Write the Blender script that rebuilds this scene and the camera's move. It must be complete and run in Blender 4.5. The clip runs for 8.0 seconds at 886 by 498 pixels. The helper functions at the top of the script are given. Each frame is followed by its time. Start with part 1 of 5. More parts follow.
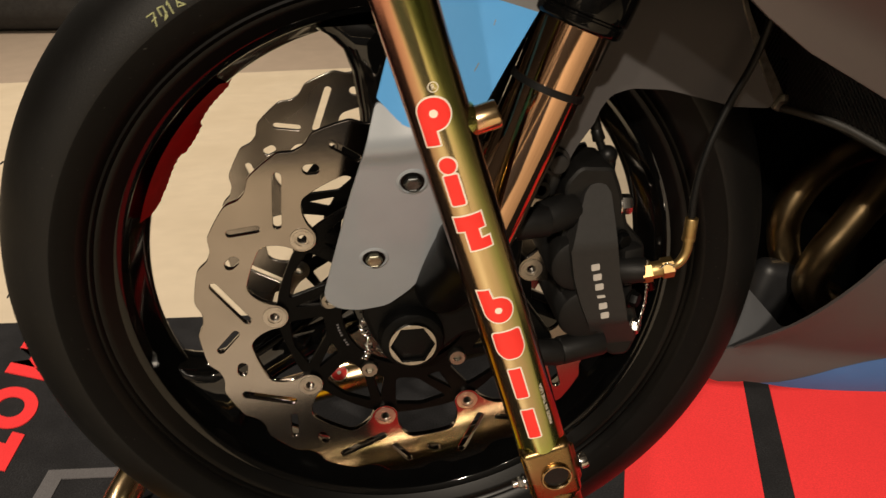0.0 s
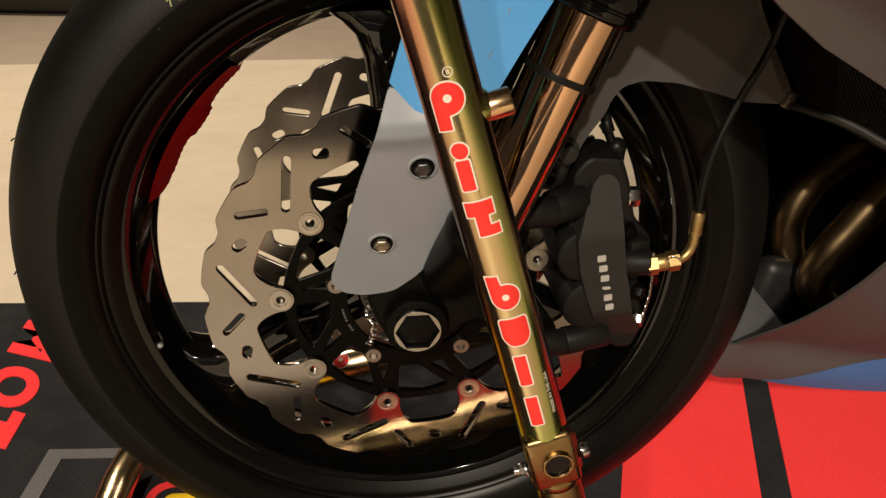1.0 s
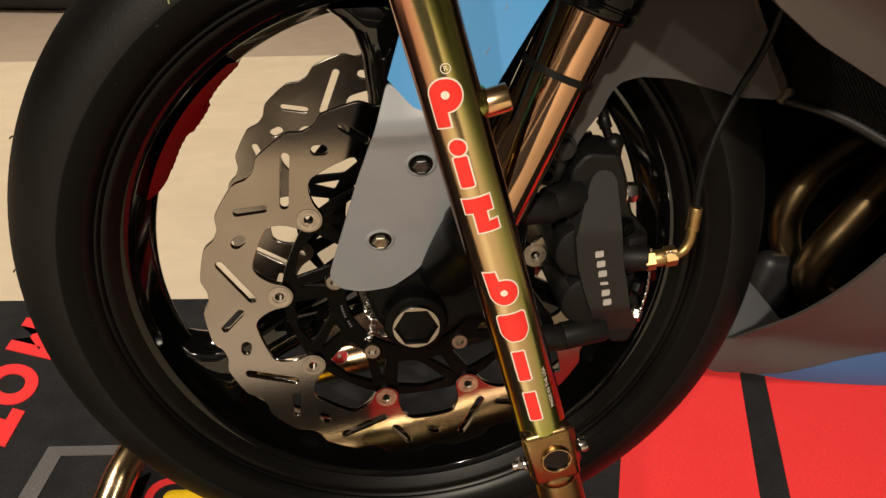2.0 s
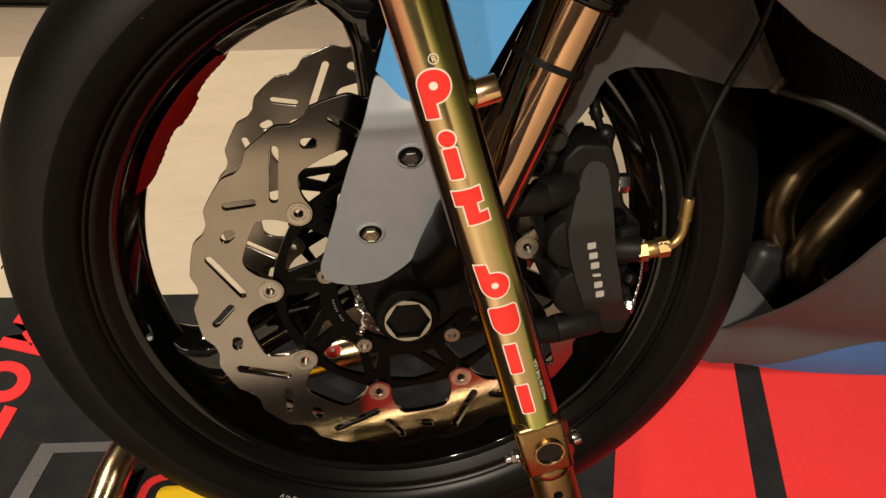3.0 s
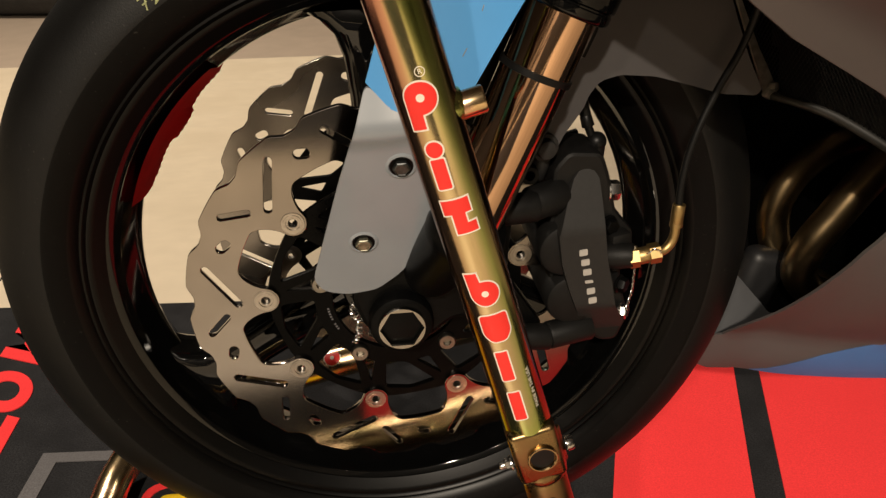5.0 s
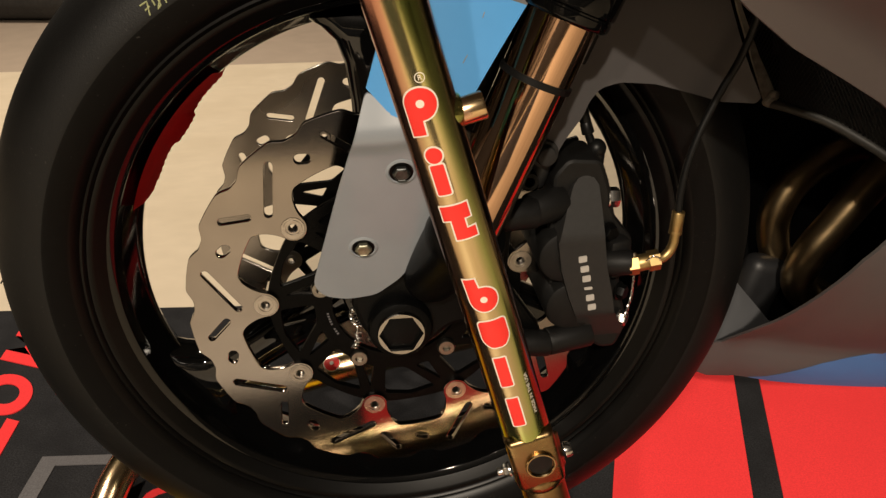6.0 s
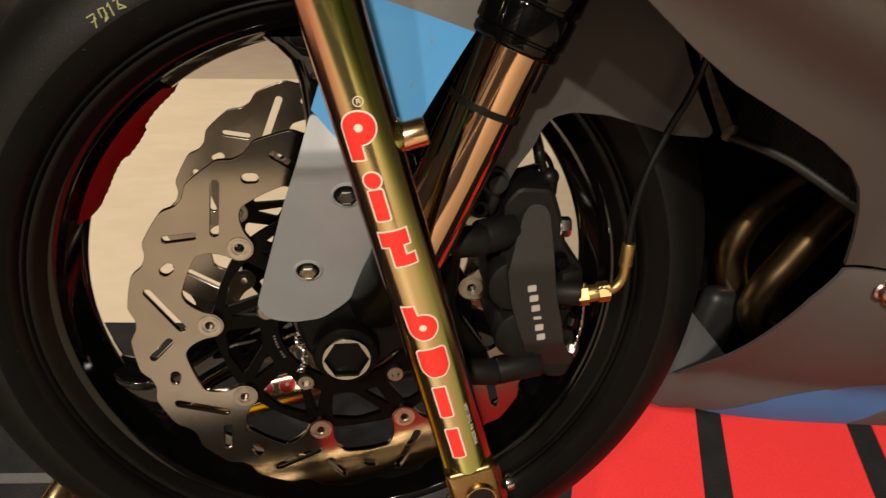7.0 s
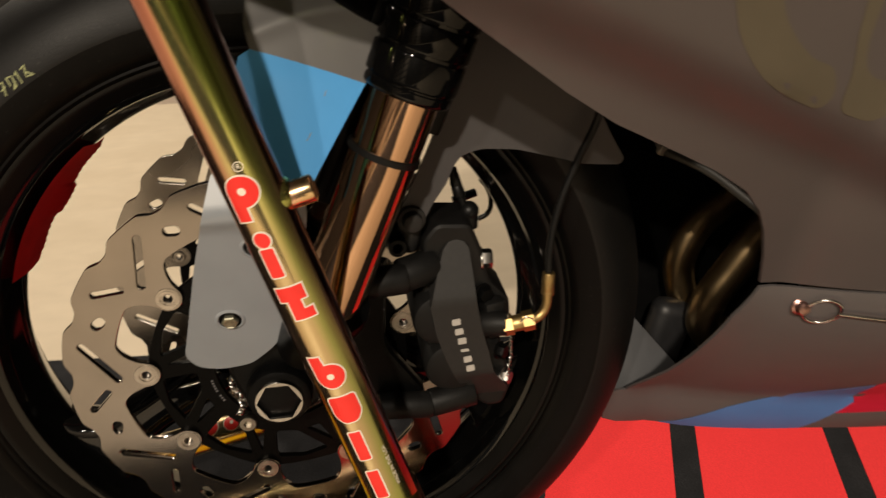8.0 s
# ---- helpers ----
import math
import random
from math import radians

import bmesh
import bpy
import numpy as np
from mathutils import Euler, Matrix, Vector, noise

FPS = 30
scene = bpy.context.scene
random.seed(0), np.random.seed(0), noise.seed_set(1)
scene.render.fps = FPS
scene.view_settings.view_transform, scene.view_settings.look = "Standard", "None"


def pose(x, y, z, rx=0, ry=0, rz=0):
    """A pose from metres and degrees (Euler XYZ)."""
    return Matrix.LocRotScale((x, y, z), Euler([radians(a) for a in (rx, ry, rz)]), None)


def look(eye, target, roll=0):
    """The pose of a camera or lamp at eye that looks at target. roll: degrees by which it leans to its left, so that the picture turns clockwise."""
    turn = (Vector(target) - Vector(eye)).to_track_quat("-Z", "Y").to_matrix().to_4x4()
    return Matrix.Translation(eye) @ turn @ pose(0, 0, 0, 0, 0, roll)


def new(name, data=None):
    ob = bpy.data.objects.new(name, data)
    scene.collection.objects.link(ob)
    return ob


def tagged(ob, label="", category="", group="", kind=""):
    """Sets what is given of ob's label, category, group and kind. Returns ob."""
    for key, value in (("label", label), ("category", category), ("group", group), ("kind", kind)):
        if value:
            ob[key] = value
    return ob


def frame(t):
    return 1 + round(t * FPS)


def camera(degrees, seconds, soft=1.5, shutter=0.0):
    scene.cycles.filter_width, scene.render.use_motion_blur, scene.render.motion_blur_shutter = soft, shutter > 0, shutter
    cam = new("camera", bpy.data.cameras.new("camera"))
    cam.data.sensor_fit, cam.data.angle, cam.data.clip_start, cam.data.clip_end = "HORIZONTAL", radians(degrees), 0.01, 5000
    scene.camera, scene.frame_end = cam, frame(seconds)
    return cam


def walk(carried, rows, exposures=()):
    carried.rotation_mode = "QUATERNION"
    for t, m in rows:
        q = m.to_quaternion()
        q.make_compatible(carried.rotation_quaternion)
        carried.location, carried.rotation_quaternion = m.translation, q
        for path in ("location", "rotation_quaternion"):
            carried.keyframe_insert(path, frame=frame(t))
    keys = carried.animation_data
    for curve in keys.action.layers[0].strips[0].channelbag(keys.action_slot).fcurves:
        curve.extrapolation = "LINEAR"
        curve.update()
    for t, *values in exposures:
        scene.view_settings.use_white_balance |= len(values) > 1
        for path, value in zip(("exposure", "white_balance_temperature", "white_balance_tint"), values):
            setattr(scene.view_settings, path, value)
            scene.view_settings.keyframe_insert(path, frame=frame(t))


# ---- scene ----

# camera and its way round the wheel
cam = camera(60.31, 8.0, soft=1.4, shutter=0.65)
PATH = [
    (0.0, -0.0288, -0.4942, 0.6827, 63.08, 0.86, -6.98),
    (0.5, -0.0352, -0.4976, 0.6799, 62.90, -0.26, -6.10),
    (1.0, -0.0338, -0.4976, 0.6794, 62.65, -0.44, -6.27),
    (1.5, -0.0355, -0.5002, 0.6809, 62.56, -0.42, -6.32),
    (3.0, -0.0312, -0.4964, 0.6782, 61.86, -0.10, -7.03),
    (3.5, -0.0313, -0.4990, 0.6810, 61.78, 0.12, -7.01),
    (4.0, -0.0315, -0.4990, 0.6811, 61.81, 0.32, -6.92),
    (4.5, -0.0266, -0.4994, 0.6824, 61.98, 0.55, -7.07),
    (6.0, -0.0228, -0.5013, 0.6824, 62.70, 0.25, -6.76),
    (6.5, -0.0197, -0.5021, 0.6803, 63.17, -0.59, -6.85),
    (7.0, -0.0008, -0.4961, 0.6828, 64.24, -1.96, -7.38),
    (7.2, -0.0002, -0.4986, 0.6825, 64.54, -2.04, -8.06),
    (7.5, 0.0149, -0.4997, 0.6982, 64.88, -0.99, -7.78),
    (7.7, 0.0304, -0.5035, 0.7055, 65.13, -0.15, -8.03),
    (7.8, 0.0449, -0.4960, 0.7083, 64.17, 0.13, -7.67),
    (8.0, 0.0564, -0.5005, 0.7088, 64.40, 1.22, -8.53),
]
walk(cam, [(t, pose(x, y, z, rx, ry, rz)) for t, x, y, z, rx, ry, rz in PATH], exposures=[(0.0, 0.05), (7.5, 0.06), (8.0, 0.02)])

# ---- light: a closed room with warm ceiling lamps ----
world = bpy.data.worlds.new("world")
scene.world = world
world.use_nodes = True
world.node_tree.nodes["Background"].inputs[0].default_value = (0.9, 0.75, 0.6, 1)
world.node_tree.nodes["Background"].inputs[1].default_value = 0.010
WARM = (1.0, 0.86, 0.69)


def unseen_lamp(x, y, z, watts, sx, sy, target=None):
    d = bpy.data.lights.new("unseen_light", "AREA")
    d.shape, d.size, d.size_y, d.energy, d.color = "RECTANGLE", sx, sy, watts, WARM
    ob = new("unseen_light", d)
    ob.matrix_world = look((x, y, z), target or (x, y + 0.001, 0))
    return ob


# First two follow cast shadows; the rear two are unseen fill for the floor.
LAMPS = [(-0.68, -3.0, 2.62, 208, 0.12, 0.12), (-1.60, -3.0, 2.62, 62, 0.12, 0.12), (-1.2, 2.1, 2.62, 64, 0.25, 0.25), (1.5, 2.6, 2.62, 30, 0.25, 0.25)]
for lx, ly, lz, lw, la, lb in LAMPS:
    unseen_lamp(lx, ly, lz - 0.02, lw, la, lb)


# ---- materials ----
def material(name, colour, rough=0.5, metal=0.0, var=0.15, scale=30.0, bump=0.0, bscale=400.0, coat=0.0, rvar=0.1, spec=0.5, stretch=(1, 1, 1), second=None, sfac=0.5, sscale=6.0, specks=0.0):
    """Principled surface with a fine and a broad variation of colour and gloss."""
    m = bpy.data.materials.new(name)
    m.use_nodes = True
    nt = m.node_tree
    b = nt.nodes["Principled BSDF"]
    tc = nt.nodes.new("ShaderNodeTexCoord")
    mp = nt.nodes.new("ShaderNodeMapping")
    mp.inputs["Scale"].default_value = stretch
    nt.links.new(tc.outputs["Object"], mp.inputs[0])

    def noise_tex(s, detail=4.0):
        n = nt.nodes.new("ShaderNodeTexNoise")
        n.inputs["Scale"].default_value, n.inputs["Detail"].default_value = s, detail
        nt.links.new(mp.outputs[0], n.inputs["Vector"])
        return n

    fine, broad = noise_tex(scale), noise_tex(sscale, 3.0)
    ramp = nt.nodes.new("ShaderNodeValToRGB")
    ramp.color_ramp.elements[0].position, ramp.color_ramp.elements[1].position = 0.3, 0.7
    lo = [c * (1 - var) for c in colour]
    hi = [min(1, c * (1 + var)) for c in colour]
    ramp.color_ramp.elements[0].color, ramp.color_ramp.elements[1].color = (*lo, 1), (*hi, 1)
    nt.links.new(fine.outputs[0], ramp.inputs[0])
    mix = nt.nodes.new("ShaderNodeMixRGB")
    sec = second or [c * (1 - 0.6 * var) for c in colour]
    mix.inputs[2].default_value = (*sec, 1)
    r2 = nt.nodes.new("ShaderNodeMapRange")
    r2.inputs[1].default_value, r2.inputs[2].default_value, r2.inputs[4].default_value = 0.4, 0.65, sfac
    nt.links.new(broad.outputs[0], r2.inputs[0])
    nt.links.new(r2.outputs[0], mix.inputs[0])
    nt.links.new(ramp.outputs[0], mix.inputs[1])
    if specks:
        dust = nt.nodes.new("ShaderNodeMixRGB")
        dust.inputs[2].default_value = (specks, specks * 0.93, specks * 0.82, 1)
        cut = nt.nodes.new("ShaderNodeMapRange")
        cut.inputs[1].default_value, cut.inputs[2].default_value = 0.735, 0.78
        nt.links.new(noise_tex(420.0, 1.0).outputs[0], cut.inputs[0])
        nt.links.new(cut.outputs[0], dust.inputs[0])
        nt.links.new(mix.outputs[0], dust.inputs[1])
        mix = dust
    nt.links.new(mix.outputs[0], b.inputs["Base Color"])
    rr = nt.nodes.new("ShaderNodeMapRange")
    rr.inputs[1].default_value, rr.inputs[2].default_value = 0.3, 0.7
    rr.inputs[3].default_value, rr.inputs[4].default_value = max(0.02, rough - rvar), min(1, rough + rvar)
    nt.links.new(broad.outputs[0], rr.inputs[0])
    nt.links.new(rr.outputs[0], b.inputs["Roughness"])
    b.inputs["Metallic"].default_value = metal
    b.inputs["Specular IOR Level"].default_value = spec
    b.inputs["Coat Weight"].default_value = coat
    b.inputs["Coat Roughness"].default_value = 0.08
    if bump:
        bn = nt.nodes.new("ShaderNodeBump")
        bn.inputs["Strength"].default_value, bn.inputs["Distance"].default_value = bump, 0.0006
        nt.links.new(noise_tex(bscale).outputs[0], bn.inputs["Height"])
        nt.links.new(bn.outputs[0], b.inputs["Normal"])
    return m


tyre_rubber = material("tyre_rubber", (0.0018, 0.0017, 0.0016), 0.55, spec=0.33, var=0.2, scale=90, bump=0.25, bscale=900, rvar=0.08, sscale=9, specks=0.026)
sidewall_rubber = material("sidewall_rubber", (0.0022, 0.0020, 0.0018), 0.5, spec=0.11, var=0.2, scale=120, bump=0.12, bscale=700, rvar=0.08, specks=0.022)
bead_rubber = material("bead_rubber", (0.0014, 0.0013, 0.0012), 0.34, spec=0.17, var=0.15, scale=120, bump=0.04, bscale=700, rvar=0.05)
gloss_black = material("gloss_black", (0.002, 0.002, 0.002), 0.05, spec=0.45, var=0.1, rvar=0.015, sscale=4)
barrel_black = material("barrel_black", (0.0018, 0.0018, 0.0018), 0.07, spec=0.27, var=0.1, rvar=0.02, sscale=4)
fork_black = material("fork_black", (0.002, 0.002, 0.002), 0.05, spec=0.24, var=0.1, rvar=0.015, sscale=4)
satin_black = material("satin_black", (0.0025, 0.0025, 0.0025), 0.34, spec=0.08, var=0.2, scale=200, bump=0.08, bscale=1500, rvar=0.08)
carrier_black = material("carrier_black", (0.0016, 0.0015, 0.0014), 0.3, spec=0.05, var=0.2, scale=200, bump=0.06, bscale=1500, rvar=0.08)
cast_black = material("cast_black", (0.0024, 0.0024, 0.0024), 0.32, spec=0.09, var=0.25, scale=160, bump=0.3, bscale=900, rvar=0.1)
cast_grey = material("cast_grey", (0.0062, 0.0060, 0.0058), 0.48, spec=0.22, var=0.2, scale=160, bump=0.25, bscale=900, rvar=0.1)
caliper_grey = material("caliper_grey", (0.020, 0.0192, 0.0185), 0.55, spec=0.25, var=0.12, scale=300, bump=0.12, bscale=2500, rvar=0.05)
disc_steel = material("disc_steel", (0.232, 0.208, 0.186), 0.115, metal=1.0, var=0.06, scale=40, rvar=0.05)
far_steel = material("far_steel", (0.27, 0.245, 0.22), 0.26, metal=1.0, var=0.1, scale=60, rvar=0.05)
bright_steel = material("bright_steel", (0.52, 0.50, 0.47), 0.22, metal=1.0, var=0.1, scale=150, rvar=0.06)
bobbin_steel = material("bobbin_steel", (0.40, 0.365, 0.325), 0.3, metal=1.0, var=0.12, scale=150, rvar=0.06)
axle_steel = material("axle_steel", (0.34, 0.32, 0.29), 0.16, metal=1.0, var=0.15, scale=120)
strip_metal = material("strip_metal", (0.36, 0.33, 0.28), 0.5, metal=0.6, var=0.3, scale=150)
disc_bolt_steel = material("disc_bolt_steel", (0.24, 0.22, 0.19), 0.32, metal=1.0, var=0.15, scale=200, rvar=0.1)
plated_bolt = material("plated_bolt", (0.36, 0.35, 0.27), 0.5, metal=1.0, var=0.3, scale=400, rvar=0.08)
bolt_steel = material("bolt_steel", (0.11, 0.115, 0.115), 0.45, metal=1.0, var=0.3, scale=400, rvar=0.08)
wire_steel = material("wire_steel", (0.7, 0.69, 0.66), 0.18, metal=1.0, var=0.1, scale=300)
fork_gold = material("fork_gold", (0.57, 0.365, 0.235), 0.07, metal=1.0, var=0.05, scale=10, rvar=0.02)
brass = material("brass", (0.46, 0.325, 0.14), 0.42, metal=1.0, var=0.12, scale=150, rvar=0.06)
fender_grey = material("fender_grey", (0.235, 0.258, 0.285), 0.36, coat=0.25, var=0.04, scale=40, rvar=0.04)
# Darker copies of fender grey: the shade on side and rear is painted in.
fender_shaded = material("fender_shaded", (0.060, 0.057, 0.058), 0.5, spec=0.15, coat=0.0, var=0.04, scale=40, rvar=0.04)
fender_side_shaded = material("fender_side_shaded", (0.085, 0.083, 0.084), 0.46, coat=0.1, var=0.04, scale=40, rvar=0.04)
fender_blue = material("fender_blue", (0.060, 0.275, 0.60), 0.5, spec=0.2, var=0.04, scale=40, rvar=0.04)
fairing_grey = material("fairing_grey", (0.065, 0.0535, 0.0525), 0.48, coat=0.08, var=0.04, scale=20, rvar=0.04)
belly_inside = material("belly_inside", (0.082, 0.084, 0.090), 0.5, var=0.06, scale=30)
belly_grey = material("belly_grey", (0.102, 0.092, 0.092), 0.6, spec=0.2, var=0.05, scale=20, rvar=0.04)
fairing_gold = material("fairing_gold", (0.076, 0.063, 0.042), 0.45, var=0.08, scale=30)
belly_blue = material("belly_blue", (0.075, 0.175, 0.42), 0.55, spec=0.2, var=0.05, scale=20)
belly_red = material("belly_red", (0.50, 0.012, 0.04), 0.4, coat=0.2, var=0.05, scale=20)
hose_black = material("hose_black", (0.005, 0.005, 0.005), 0.4, spec=0.2, var=0.15, scale=200)
decal_red = material("decal_red", (0.80, 0.028, 0.022), 0.4, var=0.05, scale=80, rvar=0.05)
decal_white = material("decal_white", (0.78, 0.72, 0.62), 0.45, var=0.05, scale=80)
paint_silver = material("paint_silver", (0.42, 0.40, 0.37), 0.45, var=0.08, scale=200)
pin_copper = material("pin_copper", (0.40, 0.24, 0.21), 0.34, metal=1.0, var=0.15, scale=200)
rim_tape = material("rim_tape", (0.58, 0.012, 0.016), 0.85, spec=0.05, var=0.1, scale=50)
mat_black = material("mat_black", (0.020, 0.020, 0.022), 0.9, var=0.6, scale=500, bump=0.8, bscale=900, spec=0.15, sscale=20)
mat_red = material("mat_red", (0.94, 0.050, 0.054), 0.9, var=0.12, scale=500, bump=0.6, bscale=900, spec=0.1, sscale=9)
mat_grey = material("mat_grey", (0.13, 0.125, 0.13), 0.9, var=0.25, scale=500, bump=0.6, bscale=900, spec=0.1)
mat_yellow = material("mat_yellow", (0.80, 0.52, 0.02), 0.9, var=0.12, scale=500, bump=0.6, bscale=900, spec=0.1)
floor_cream = material("floor_cream", (0.70, 0.595, 0.445), 0.42, var=0.04, scale=18, rvar=0.1, bump=0.05, bscale=60, second=(0.57, 0.475, 0.34), sfac=0.6, sscale=3.4, stretch=(1, 1.6, 1))
floor_tan = material("floor_tan", (0.40, 0.32, 0.25), 0.5, var=0.06, scale=14, rvar=0.08, sscale=2.0)
wall_paint = material("wall_paint", (0.12, 0.104, 0.09), 0.8, var=0.05, scale=8)
wall_dark = material("wall_dark", (0.02, 0.018, 0.016), 0.7, var=0.1, scale=8)
panel_paint = material("panel_paint", (0.11, 0.095, 0.08), 0.7, var=0.06, scale=8)
panel_pale = material("panel_pale", (0.36, 0.31, 0.25), 0.7, var=0.06, scale=8)
ceiling_paint = material("ceiling_paint", (0.06, 0.055, 0.05), 0.85, var=0.04, scale=8)
dark_cloth = material("dark_cloth", (0.02, 0.019, 0.018), 0.8, var=0.3, scale=60)
pipe_metal = material("pipe_metal", (0.27, 0.195, 0.105), 0.36, metal=1.0, var=0.25, scale=40, rvar=0.1)
satin_grey = material("satin_grey", (0.013, 0.013, 0.014), 0.5, var=0.2, scale=60)
# Near-black with the deep shade of insides, recesses and engine put into it.
shade_black = material("shade_black", (0.003, 0.003, 0.003), 0.85, spec=0.06, var=0.3, scale=60)
radiator_rail = material("radiator_rail", (0.060, 0.056, 0.05), 0.5, var=0.25, scale=80)
radiator_black = material("radiator_black", (0.004, 0.004, 0.004), 0.75, var=0.2, scale=90)
chalk_yellow = material("chalk_yellow", (0.34, 0.36, 0.18), 0.9, var=0.35, scale=900)
chalk_white = material("chalk_white", (0.26, 0.255, 0.245), 0.9, var=0.35, scale=900)


def brush_rings(m, strength):
    """Fine turning marks round the wheel's axle."""
    nt = m.node_tree
    mp = nt.nodes.new("ShaderNodeMapping")
    mp.inputs["Location"].default_value = (0, 0, -0.38)
    nt.links.new(nt.nodes["Texture Coordinate"].outputs["Object"], mp.inputs[0])
    wave = nt.nodes.new("ShaderNodeTexWave")
    wave.wave_type, wave.rings_direction = "RINGS", "Y"
    wave.inputs["Scale"].default_value, wave.inputs["Distortion"].default_value = 300.0, 4.0
    wave.inputs["Detail"].default_value, wave.inputs["Detail Scale"].default_value = 3.0, 2.0
    nt.links.new(mp.outputs[0], wave.inputs["Vector"])
    bn = nt.nodes.new("ShaderNodeBump")
    bn.inputs["Strength"].default_value, bn.inputs["Distance"].default_value = strength, 0.0004
    nt.links.new(wave.outputs["Color"], bn.inputs["Height"])
    nt.links.new(bn.outputs[0], nt.nodes["Principled BSDF"].inputs["Normal"])


brush_rings(disc_steel, 0.010)
brush_rings(far_steel, 0.006)


def zinc_material(name, banded):
    """Yellow zinc plating with stains of pink, gold and green; banded: the bands run along the leaning upright, with
    dim reflections put into their dark tones.
    """
    m = material(name, (0.546, 0.440, 0.255), 0.16 if banded else 0.2, metal=1.0, var=0.08, scale=30, rvar=0.04)
    nt = m.node_tree
    b = nt.nodes["Principled BSDF"]
    tc = nt.nodes["Texture Coordinate"]
    n = nt.nodes.new("ShaderNodeTexNoise")
    n.inputs["Detail"].default_value = 2.0
    r = nt.nodes.new("ShaderNodeValToRGB")
    cr = r.color_ramp
    cr.elements[0].color, cr.elements[1].color = (0.493, 0.264, 0.220, 1), (0.440, 0.290, 0.176, 1)
    if banded:
        mp = nt.nodes.new("ShaderNodeMapping")
        mp.inputs["Scale"].default_value = (9, 9, 9)
        nt.links.new(tc.outputs["Object"], mp.inputs[0])
        nt.links.new(mp.outputs[0], n.inputs["Vector"])
        n.inputs["Scale"].default_value = 1.0
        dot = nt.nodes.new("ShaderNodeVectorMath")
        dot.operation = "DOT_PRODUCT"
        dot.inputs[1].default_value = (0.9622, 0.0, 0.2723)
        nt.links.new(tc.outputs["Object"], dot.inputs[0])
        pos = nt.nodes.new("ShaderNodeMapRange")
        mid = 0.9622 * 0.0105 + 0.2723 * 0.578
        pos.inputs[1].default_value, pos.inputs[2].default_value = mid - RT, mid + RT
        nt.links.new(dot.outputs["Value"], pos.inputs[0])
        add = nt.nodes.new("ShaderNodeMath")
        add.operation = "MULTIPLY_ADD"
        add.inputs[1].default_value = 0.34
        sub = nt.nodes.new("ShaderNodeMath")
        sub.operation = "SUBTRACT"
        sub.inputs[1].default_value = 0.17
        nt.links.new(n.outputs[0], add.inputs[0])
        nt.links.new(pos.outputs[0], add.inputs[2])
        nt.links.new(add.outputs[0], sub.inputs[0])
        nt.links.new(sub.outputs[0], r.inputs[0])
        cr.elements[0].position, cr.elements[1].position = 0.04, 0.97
        # Dark ramp ends paint the dim reflections along the tube's two edges.
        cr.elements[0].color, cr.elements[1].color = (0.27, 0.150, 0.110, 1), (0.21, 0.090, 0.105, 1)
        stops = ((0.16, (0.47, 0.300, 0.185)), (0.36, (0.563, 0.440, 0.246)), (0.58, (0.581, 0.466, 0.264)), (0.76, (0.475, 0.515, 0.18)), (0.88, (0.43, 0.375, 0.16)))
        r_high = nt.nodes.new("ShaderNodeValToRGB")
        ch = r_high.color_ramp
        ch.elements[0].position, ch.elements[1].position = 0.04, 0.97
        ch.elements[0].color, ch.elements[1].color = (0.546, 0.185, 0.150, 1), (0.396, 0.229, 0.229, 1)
        # Plating tints; the olive stop at 0.48 also paints a darker reflected stripe.
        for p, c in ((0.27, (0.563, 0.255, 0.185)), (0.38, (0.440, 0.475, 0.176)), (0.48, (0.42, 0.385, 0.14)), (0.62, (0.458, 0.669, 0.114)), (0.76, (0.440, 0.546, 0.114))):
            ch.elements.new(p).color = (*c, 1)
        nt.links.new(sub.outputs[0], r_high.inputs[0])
        xyz = nt.nodes.new("ShaderNodeSeparateXYZ")
        nt.links.new(tc.outputs["Object"], xyz.inputs[0])
        high, low = nt.nodes.new("ShaderNodeMapRange"), nt.nodes.new("ShaderNodeMapRange")
        high.inputs[1].default_value, high.inputs[2].default_value = 0.54, 0.66
        low.inputs[1].default_value, low.inputs[2].default_value, low.inputs[4].default_value = 0.382, 0.360, 0.75
        mix_high, mix_low = nt.nodes.new("ShaderNodeMixRGB"), nt.nodes.new("ShaderNodeMixRGB")
        mix_low.inputs[2].default_value = (0.440, 0.546, 0.141, 1)
        for mp_range, mixer in ((high, mix_high), (low, mix_low)):
            nt.links.new(xyz.outputs[2], mp_range.inputs[0])
            nt.links.new(mp_range.outputs[0], mixer.inputs[0])
        nt.links.new(r.outputs[0], mix_high.inputs[1])
        nt.links.new(r_high.outputs[0], mix_high.inputs[2])
        nt.links.new(mix_high.outputs[0], mix_low.inputs[1])
        out_colour = mix_low.outputs[0]
    else:
        n.inputs["Scale"].default_value = 14.0
        nt.links.new(tc.outputs["Object"], n.inputs["Vector"])
        nt.links.new(n.outputs[0], r.inputs[0])
        cr.elements[0].position, cr.elements[1].position = 0.3, 0.72
        cr.elements[0].color, cr.elements[1].color = (0.46, 0.24, 0.19, 1), (0.36, 0.24, 0.13, 1)
        out_colour = r.outputs[0]
        stops = ((0.42, (0.46, 0.32, 0.18)), (0.55, (0.46, 0.34, 0.15)), (0.64, (0.40, 0.38, 0.15)))
    for p, c in stops:
        cr.elements.new(p).color = (*c, 1)
    nt.links.new(out_colour, b.inputs["Base Color"])
    return m


